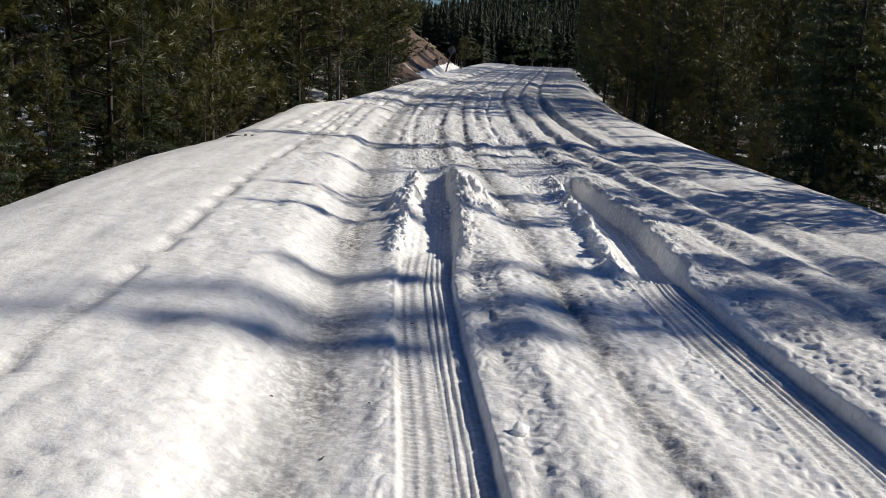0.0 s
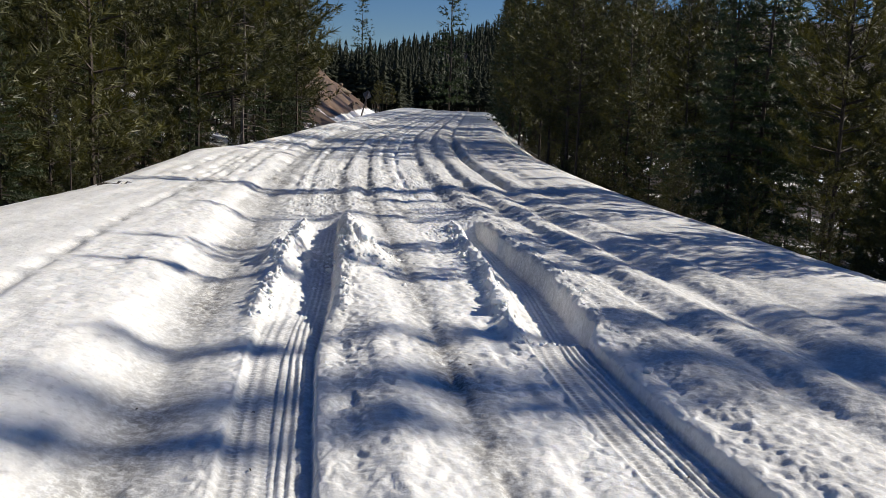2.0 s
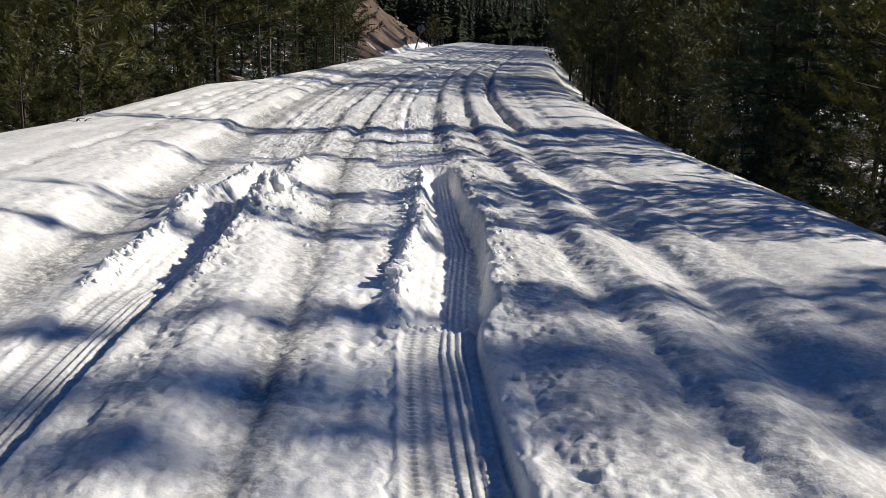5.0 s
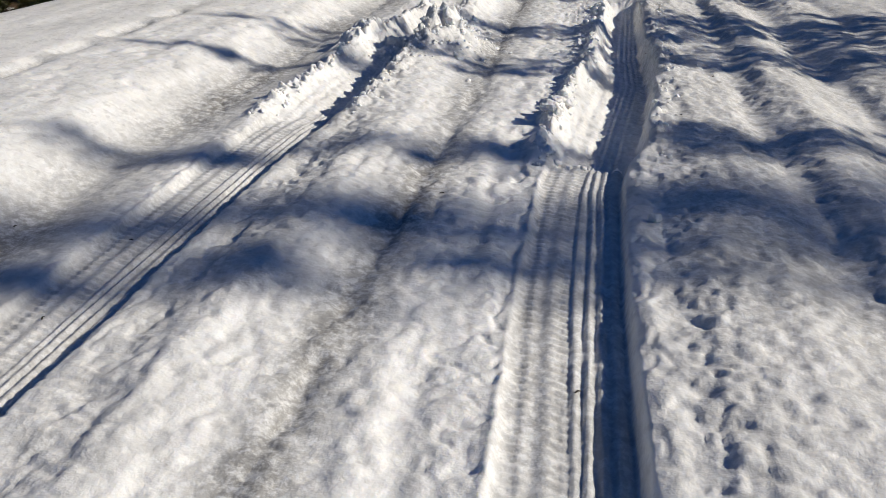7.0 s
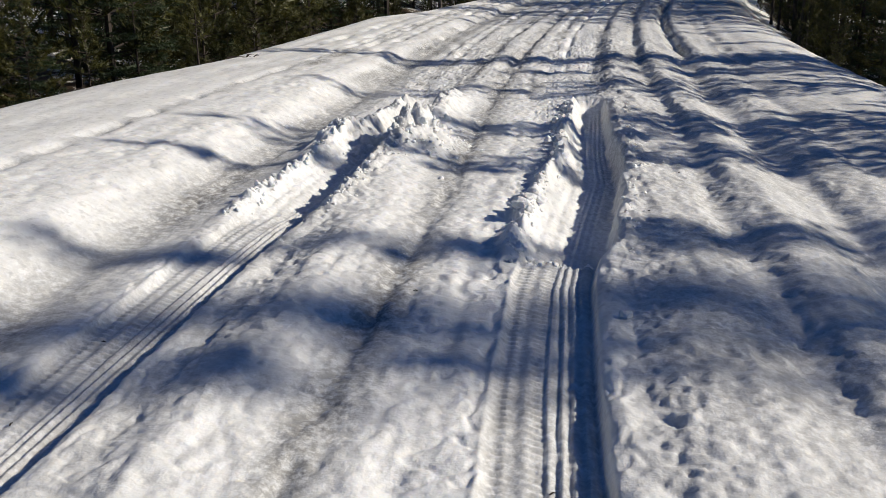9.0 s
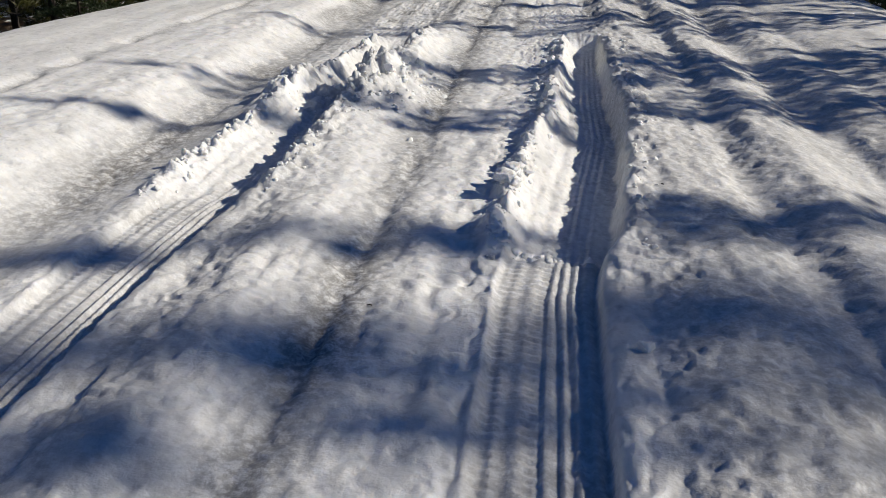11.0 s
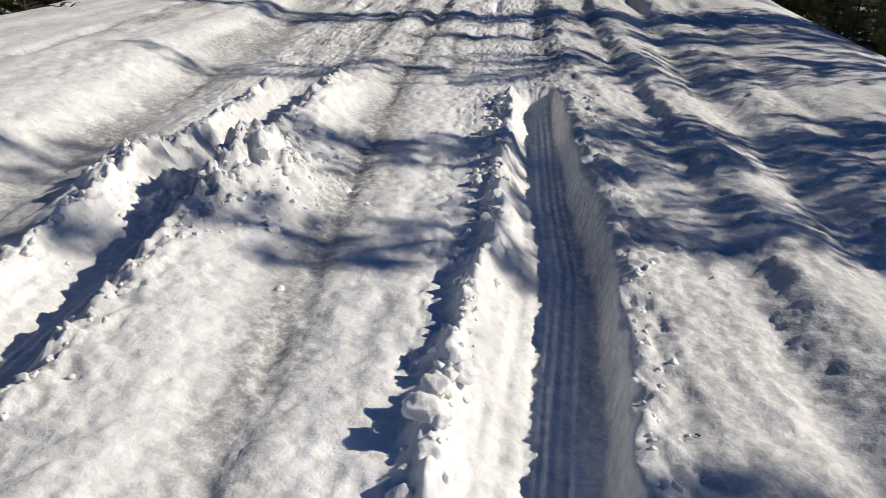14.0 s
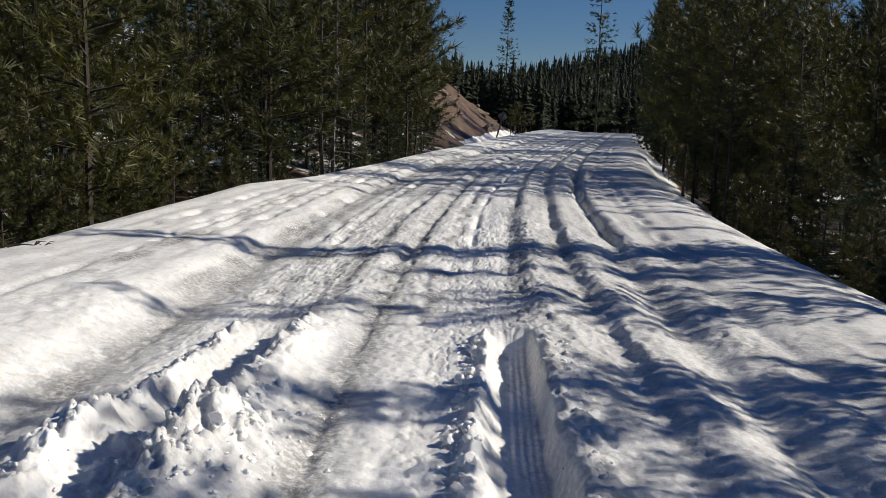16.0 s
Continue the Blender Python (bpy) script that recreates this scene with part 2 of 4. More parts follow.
def land(x, y):
    """Height of the ground, and how bare, how gritty and shade-greyed, how earthen it is."""
    x, y = np.asarray(x, float), np.asarray(y, float)
    u = x - bend(y)
    # the snow sheet narrows on the left further on
    edge = np.interp(y, EDGE_Y, EDGE_U)
    full = u
    u = np.where(u < -1, -1 + (u + 1) * 2.5 / (-1 - edge), u)
    wob = (vnoise(y * 0.45, y * 0 + 3.3, 5) - 0.5) * 0.05
    z = np.interp(u + wob * step(2.5, 4.0, np.abs(u - 1.0)), PROFILE_U, PROFILE_Z)
    on_road = step(-3.2, -2.6, u) * (1 - step(5.2, 5.8, u))
    ahead = step(12.5, 18, y) * on_road
    z = z * (1 - 0.35 * ahead)
    for k, (at, w) in enumerate(((-2.3, 0.09), (-1.9, 0.08), (-1.45, 0.07), (-1.05, 0.09), (-0.6, 0.06), (-0.15, 0.08), (0.15, 0.07), (0.72, 0.08), (1.14, 0.07), (1.6, 0.08), (1.9, 0.05), (2.38, 0.09), (2.98, 0.08), (3.75, 0.09), (4.6, 0.08))):
        line = at + 0.06 * np.sin(y * 0.31 + k * 1.7) + 0.05 * (vnoise(y * 0.8, y * 0 + k, 45) - 0.5)
        z = z - ahead * (1 - step(50, 80, y)) * 0.045 * (0.15 + 1.0 * step(0.35, 0.7, vnoise(y * 3.0, u * 2 + k, 46)) * (0.4 + 0.9 * vnoise(y * 0.4, y * 0 + k, 47))) * bell(u, line, w)
    # edge of the snow sheet breaks unevenly
    ragged = (fbm(y * 0.55, u * 0.2, 3, 21) - 0.5) * 1.1
    # left: ditch, then the wooded bank, steep where the road was cut into it
    left = np.maximum(-(full + ragged * 0.5) + edge, 0)
    steep = step(56, 66, y) * (1 - step(80, 96, y))
    ditch = -0.75 * step(0, 1.3, left)
    gentle = np.minimum(0.26 * np.maximum(left - 2.4, 0) * (1 - 0.3 * step(15, 60, left)), 30 - 27 * step(95, 150, y))
    cutbank = np.minimum(0.8 * np.maximum(left - 1.3, 0), 3.7 + 0.12 * left)
    bank = ditch * (1 - 0.5 * steep) + gentle * (1 - steep) + cutbank * steep
    bank = bank + (fbm(x * 0.5, y * 0.5, 4, 31) - 0.5) * 0.55 * step(0.3, 3.0, left)
    # right: the fill slope drops away, the far side of the valley rises
    right = np.maximum(u + ragged * 0.5 - 6.3, 0)
    fill = -0.48 * np.minimum(right, 4.5) - 0.08 * np.clip(right - 4.5, 0, 30) + 0.03 * np.maximum(right - 60, 0)
    fill = fill + (fbm(x * 0.6, y * 0.6, 4, 37) - 0.5) * 0.5 * step(0.3, 3.0, right)
    z = np.where(u < -3.7, -0.12 + 0.0 * u, z)
    z = np.where(u > 6.6, -0.45, z)
    z = z + bank + fill + rise(y)
    # the wooded hill that closes the valley
    hill = np.clip(0.014 + 0.24 * x / np.maximum(y, 50), 0.004, 0.12) * np.minimum(y, 340) * step(120, 330, y)
    hill = hill + (fbm(x * 0.012, y * 0.012, 3, 41) - 0.5) * 6 * step(160, 280, y)
    z = z + hill
    road = (1 - step(0.0, 0.8, left)) * (1 - step(0.0, 0.8, right))
    # settled snow: swells, sun cups, crumbs
    rough = 0.55 + 0.45 * step(-0.9, 0.6, u) - 0.5 * step(2.7, 3.4, u)
    detail = road * (1 - step(50, 110, y))
    fine = step(-1.9, -1.2, u) * (1 - step(17, 24, y))
    # the crust along a fresh tyre edge is pressed smooth
    calm = 1 - 0.85 * (bell(u, 2.24, 0.07) + bell(u, 0.48, 0.07)) * (1 - step(6.5, 7.2, y))
    z = z + detail * (fbm(u * 1.3, y * 0.22, 3, 51) - 0.5) * (0.036 + 0.025 * bell(u, 1.2, 1.2)) + detail * rough * (fbm(u * 4.4, y * 0.75, 3, 52) - 0.5) * 0.034
    z = z + detail * rough * (fbm(u * 7.0, y * 2.4, 3, 53) - 0.5) * 0.022
    z = z + detail * fine * (0.5 + 0.5 * rough) * calm * (fbm(x * 24, y * 19, 3, 55) - 0.5) * (0.012 + 0.010 * step(2.1, 2.5, u))
    # sharp-rimmed melt hollows a hand wide
    hollow = np.abs(2 * fbm(x * 13, y * 9.0, 2, 56) - 1)
    z = z - detail * fine * rough * 0.008 * (1 - step(0.0, 0.28, hollow))
    cups = step(0.60, 0.85, vnoise(x * 15, y * 11, 57)) * step(0.35 - 0.1 * step(8.5, 12, y), 0.65, vnoise(u * 1.6, y * 0.5, 60)) * (0.75 - 0.3 * step(2.2, 2.6, u))
    z = z - detail * fine * calm * cups * 0.019 * (1 - 0.2 * step(8.5, 12, y))
    # crumbled slopes beside the ruts
    crumbs = (fbm(x * 30, y * 24, 3, 58) - 0.5) * 0.018 + (fbm(x * 13, y * 10, 2, 59) - 0.5) * 0.014
    z = z + detail * calm * crumbs * (bell(u, 2.40, 0.10) + 0.8 * bell(u, 0.66, 0.10)) * (1 - step(12, 13, y))
    crest = bell(u, 2.62, 0.13) + bell(u, 3.16, 0.11) + 0.8 * bell(u, 3.95, 0.12)
    z = z + detail * step(6.8, 8.5, y) * (1 - step(17, 22, y)) * crest * ((fbm(x * 11, y * 8, 3, 48) - 0.5) * 0.040 + 0.022 * step(0.52, 0.7, fbm(x * 5, y * 3.4, 2, 49)))
    # old parallel tracks along the road
    for at, w, deep, seed in ((-1.64, 0.055, 0.034, 61), (-1.28, 0.10, 0.012, 62), (-2.2, 0.10, 0.012, 63), (1.21, 0.045, 0.022, 64), (0.60, 0.05, 0.014, 65),
                              (1.52, 0.05, 0.018, 66), (-0.42, 0.14, 0.020, 67), (3.0, 0.08, 0.030, 68), (3.72, 0.09, 0.030, 69), (4.35, 0.10, 0.025, 70), (4.9, 0.12, 0.020, 71)):
        path = at + (vnoise(y * 0.5, y * 0 + seed, seed) - 0.5) * 0.09
        chain = np.where(u > 2.6, 0.6 + 0.3 * vnoise(y * 1.4, u * 0 + seed, seed + 1), 0.12 + 1.0 * step(0.3, 0.75, vnoise(y * 4.6, u * 0 + seed, seed + 1)))
        z = z - detail * deep * chain * bell(u, path, w)
    # tracks that run on beyond the ruts, with a deep slot in the one to the right
    past = step(12.2, 13.2, y) * (1 - step(60, 90, y))
    z = z - 0.6 * past * (0.03 * bell(u, 0.72, 0.11) + 0.035 * bell(u, 2.38, 0.11) - 0.02 * bell(u, 0.98, 0.13) - 0.025 * bell(u, 2.62, 0.12) - 0.025 * bell(u, 3.2, 0.12))
    slot_at = 3.74 + 0.05 * np.sin(y * 0.42 + 0.6) + 0.08 * (vnoise(y * 1.3, y * 0, 78) - 0.5)
    slot = step(16.9, 18.2, y) * (1 - step(31, 35, y))
    z = z - slot * (0.09 * bell(u, slot_at, 0.075) - 0.03 * bell(u, slot_at + 0.22, 0.10) - 0.03 * bell(u, slot_at - 0.22, 0.10)) * (0.6 + 0.8 * vnoise(y * 1.1, y * 0, 77))
    # the two fresh ruts
    grit_shade = np.zeros_like(z)
    for side, centres in ((0, LEFT_RUT), (1, RIGHT_RUT)):
        v = u - np.interp(y, RUT_Y, centres)
        on = 1 - step(11.75, 12.15, y)
        brk = y + 0.22 * (fbm(v * 7, y * 1.5, 2, 80) - 0.5)
        deep = step(6.52, 6.80, brk) if side else step(6.9, 7.6, brk)
        half = np.interp(y, RUT_Y, RIGHT_HALF if side else LEFT_HALF) + deep * 0.05 * (fbm(y * 1.7, y * 0 + side, 2, 83 + side) - 0.5)
        jag = (fbm(y * 9, y * 0 + side, 3, 81 + side) - 0.5) * (0.03 + 0.03 * deep)
        lip = (fbm(y * 7, y * 0 + 5 + side, 3, 85 + side) - 0.5) * (0.007 + 0.04 * deep)
        # the sunny side has slumped to a long slope, the shaded wall stands steeper and bulges
        slump = deep * ((0.17 if side else 0.17) * np.interp(y, RUT_Y, [0, 0, 0, 0, 1, 1, 0.8, 0.35, 0.3, 0.3]) + 0.03)
        rim = half - 0.05 * (1 - deep)
        sag = deep * (0.015 + 0.05 * bell(y, 9.1, 0.4)) * (0.4 + 1.2 * vnoise(y * 2.3, y * 0, 84))
        m = step(-half - 0.045 + jag, -half + 0.015 + slump + jag, v) * (1 - step(rim - 0.01 - 0.6 * sag + lip, rim + 0.03 + 0.5 * sag + lip, v)) * on
        floor = (-0.135 - 0.035 * step(0.14, 0.18, v)) * (1 - deep) + ((-0.205 if side else -0.165) - 0.02 * step(-0.1, 0.15, v)) * deep
        # tread: two overlapping passes of ribs with cross bars
        wander = v + 0.010 * np.sin(y * 1.3 + side) + 0.008 * (vnoise(y * 0.9, y * 0, 88) - 0.5)
        ribs_a = 2.1 * (0.5 * np.cos(2 * np.pi * wander / 0.078) - 0.9 * bell(wander, -0.015, 0.010)) * (1 - step(-0.01, 0.01, v))
        ribs_a = ribs_a + 1.6 * (bell(wander, -0.195, 0.012) - bell(wander, -0.165, 0.014)) * (1 - deep)
        ribs_b = 1.15 * (2 * step(-0.5, 0.5, np.cos(2 * np.pi * (v + 0.004 * np.sin(y * 2)) / 0.042)) - 1) * step(0.0, 0.02, v) * (1 - step(0.125, 0.14, v))
        bars = (2 * step(-0.4, 0.4, np.sin(2 * np.pi * y / 0.044 + 14 * v)) - 1) * (bell(wander, -0.165, 0.03) + 0.9 * bell(wander, -0.05, 0.028) + 0.25 * bell(v, 0.10, 0.03))
        worn = (0.6 + 0.7 * vnoise(y * 1.7, v * 9, 87)) * (0.7 + 0.4 * vnoise(y * 6.0, v * 12, 86))
        floor = floor + (0.0048 * (ribs_a + ribs_b) + 0.0055 * bars) * worn * (1 - 0.25 * deep) + (fbm(x * 30, y * 24, 3, 89) - 0.5) * (0.006 + 0.010 * deep)
        scrape = deep * on * 0.007 * (vnoise(v * 34, y * 0.9, 98) - 0.5) * step(0.02, 0.3, m)
        z = z * (1 - m) + floor * m + scrape
        # dirty compacted floor, greyed further in colour for the tree shade on it
        grit_shade = grit_shade + (0.42 - 0.25 * deep) * m
        z = z + 0.020 * (1 - deep) * (0.5 + 0.7 * vnoise(y * 3.1, y * 0, 82)) * bell(v, -half - 0.012 + 0.4 * jag, 0.018)
        # thrown-up, broken edges
        torn = 0.6 * fbm(y * 7, v * 8, 2, 91 + side) + 0.4 * fbm(y * 17, v * 18, 2, 93 + side)
        broken = 0.85 * step(0.28, 0.68, torn)
        z = z + on * deep * (0.085 if side else 0.075) * (0.25 + 0.75 * broken) * bell(v, -half - 0.065 + jag, 0.05)
        z = z + on * (0.024 * (0.55 + 0.45 * broken) + (0.016 if side else 0.06) * deep * broken) * bell(v, rim + 0.075 + lip, 0.06)
        # rounded lumps heaped along both rims
        billow = 1 - np.abs(2 * fbm(x * 9, y * 7.5, 2, 92 + side) - 1)
        puff = 0.6 * billow ** 2 + 0.4 * (1 - np.abs(2 * fbm(x * 22, y * 19, 2, 94 + side) - 1)) ** 2
        z = z + on * deep * puff * (0.050 * bell(v, -half - 0.085 + jag, 0.075) + (0.025 if side else 0.065) * bell(v, rim + 0.13 + lip, 0.12))
        if not side:
            # the heap where the wheel dug in
            heap = bell(y, 9.35, 0.42) * (bell(v, 0.42, 0.24) + 0.6 * bell(v, -0.02, 0.2) + 0.75 * bell(v, -0.36, 0.14))
            lumps = 0.85 * step(0.28, 0.68, 0.8 * fbm(x * 6, y * 6, 2, 95) + 0.2 * fbm(x * 18, y * 18, 2, 96))
            z = z + 0.25 * heap * (0.25 + 0.45 * lumps + 0.45 * puff)
            z = z + 0.09 * bell(y, 10.9, 0.8) * bell(v, 0.36, 0.12) * (0.3 + torn)
    # grit along the worn lanes
    grit_shade = grit_shade + road * (0.9 * bell(u, -0.38, 0.22) + 0.9 * bell(u, 1.21, 0.14) + 0.35 * bell(u, 0.62, 0.2) + 0.5 * bell(u, -1.62, 0.06) + 0.4 * step(2.2, 2.5, u) * (1 - step(4.5, 5.5, u)) + 0.08)
    # dotted lanes further on: dirt, and the shadows in their pits painted as colour
    lanes = sum(bell(u, at, 0.09) for at in (-1.45, -0.6, 0.15, 0.72, 1.14, 1.6, 2.38, 2.98, 3.75))
    grit_shade = grit_shade + road * step(12, 14, y) * (0.08 + 1.2 * lanes) * (0.15 + 1.1 * step(0.35, 0.75, vnoise(u * 5, y * 3.2, 97)))
    # what has melted out
    cover = fbm(x * 0.35, y * 0.35, 4, 99)
    bare = step(0.25, 1.0, left) * (0.17 + 0.75 * cover + 0.12 * bell(left, 1.1, 0.7)) + step(0.2, 1.4, right) * (0.34 + 0.6 * cover)
    shelf = steep * step(1.5, 2.4, left)
    earth = shelf * (1 - step(7.0, 9.0, left))
    bare = np.where(steep > 0.5, np.maximum(shelf * (0.95 - 0.5 * step(7, 10, left)), bare * step(4.0, 6.0, left)), bare)
    bare = bare * (1 - step(110, 140, y)) + step(110, 140, y) * 1.0
    return z, bare, grit_shade, earth


def ladder(stops):
    """Lines from stop to stop, each stretch with its own spacing, growing evenly."""
    out = [stops[0][0]]
    for (a, da), (b, db) in zip(stops, stops[1:]):
        n = max(2, int(round((b - a) / (0.5 * (da + db)))))
        k = np.arange(1, n + 1) / n
        w = da + (db - da) * (np.arange(n) + 0.5) / n
        out.extend(a + (b - a) * np.cumsum(w) / np.sum(w))
    return np.array(out)


SHEET = {}


def build_ground():
    us = ladder([(-900, 160), (-160, 30), (-30, 2.0), (-12, 0.5), (-5, 0.14), (-3.4, 0.07), (-1.3, 0.028), (-0.15, 0.022), (-0.05, 0.009), (0.60, 0.009),
                 (0.75, 0.016), (1.6, 0.018), (1.68, 0.0085), (2.24, 0.0085), (2.50, 0.012), (2.65, 0.018), (4.1, 0.024), (5.2, 0.06), (7.0, 0.12), (14, 0.6), (36, 2.2), (200, 30), (900, 160)])
    ys = ladder([(-300, 80), (-40, 8), (-6, 0.35), (1.8, 0.06), (2.7, 0.015), (3.4, 0.0088), (6.6, 0.0088), (7.2, 0.014), (10, 0.0175), (13, 0.026), (18, 0.055), (30, 0.12), (60, 0.45), (100, 0.9),
                 (200, 5), (420, 14), (900, 90), (2400, 300)])
    uu, yy = np.meshgrid(us, ys)
    xx = uu + bend(yy)
    zz, bare, grit_shade, earth = land(xx, yy)
    SHEET.update(us=us, ys=ys)
    far = np.maximum(np.abs(uu) - 250, 0) + np.maximum(yy - 480, 0) + np.maximum(-yy - 60, 0)
    zz = zz - 0.04 * far
    SHEET["zz"] = zz
    nx, ny = len(us), len(ys)
    co = np.stack([xx.ravel(), yy.ravel(), zz.ravel()], 1)
    a = (np.arange(ny - 1)[:, None] * nx + np.arange(nx - 1)[None, :]).ravel()
    quads = np.stack([a, a + 1, a + nx + 1, a + nx], 1)
    me = bpy.data.meshes.new("ground")
    me.vertices.add(len(co))
    me.vertices.foreach_set("co", co.ravel())
    me.loops.add(quads.size)
    me.loops.foreach_set("vertex_index", quads.ravel().astype(np.int32))
    me.polygons.add(len(quads))
    me.polygons.foreach_set("loop_start", np.arange(0, quads.size, 4, dtype=np.int32))
    me.polygons.foreach_set("use_smooth", np.ones(len(quads), bool))
    for key, val in (("bare", bare), ("grit_shade", grit_shade), ("earth", earth)):
        me.attributes.new(key, "FLOAT", "POINT").data.foreach_set("value", np.clip(val, 0, 1).ravel().astype(np.float32))
    me.update(calc_edges=True)
    me.materials.append(SNOW)
    ob = new("ground", me)
    return tagged(ob, "snow-covered forest road with deep tyre ruts, brown litter along its banks", "ground", kind="structure")


build_ground()


def height(x, y):
    """Height of the built ground sheet at x, y."""
    us, ys, zz = SHEET["us"], SHEET["ys"], SHEET["zz"]
    u = x - float(bend(np.array(y)))
    i, j = int(np.clip(np.searchsorted(us, u) - 1, 0, len(us) - 2)), int(np.clip(np.searchsorted(ys, y) - 1, 0, len(ys) - 2))
    a, b = (u - us[i]) / (us[i + 1] - us[i]), (y - ys[j]) / (ys[j + 1] - ys[j])
    low, high = zz[j, i] * (1 - a) + zz[j, i + 1] * a, zz[j + 1, i] * (1 - a) + zz[j + 1, i + 1] * a
    return float(low * (1 - b) + high * b)


# ---- trees ----
def mesh_from(name, verts, faces, mat):
    me = bpy.data.meshes.new(name)
    me.from_pydata([tuple(v) for v in verts], [], faces)
    me.materials.append(mat)
    me.update()
    return me


def tube(verts, faces, pts, radii, sides):
    """A tapered tube along pts."""
    base = len(verts)
    for k, (p, r) in enumerate(zip(pts, radii)):
        d = (pts[min(k + 1, len(pts) - 1)] - pts[max(k - 1, 0)]).normalized()
        s = d.orthogonal().normalized()
        t = d.cross(s)
        for q in range(sides):
            a = 2 * math.pi * q / sides
            verts.append(p + (s * math.cos(a) + t * math.sin(a)) * r)
    for k in range(len(pts) - 1):
        for q in range(sides):
            a, b = base + k * sides + q, base + k * sides + (q + 1) % sides
            faces.append((a, b, b + sides, a + sides))


def tuft(verts, faces, rng, at, along, count, length, width):
    """A brush of needles round a twig."""
    s = along.orthogonal().normalized()
    t = along.cross(s)
    for _ in range(count):
        a = rng.uniform(0, 2 * math.pi)
        out = s * math.cos(a) + t * math.sin(a)
        d = (along * rng.uniform(0.25, 1.0) + out * rng.uniform(0.5, 1.0)).normalized()
        start = at - along * rng.uniform(0, 0.6) * length
        w = d.cross(out + along * 0.3)
        w = w.normalized() * width if w.length > 1e-4 else t * width
        n = len(verts)
        ln = length * rng.uniform(0.7, 1.15)
        verts.extend((start - w * 0.5, start + w * 0.5, start + d * ln + w * 0.12))
        faces.append((n, n + 1, n + 2))


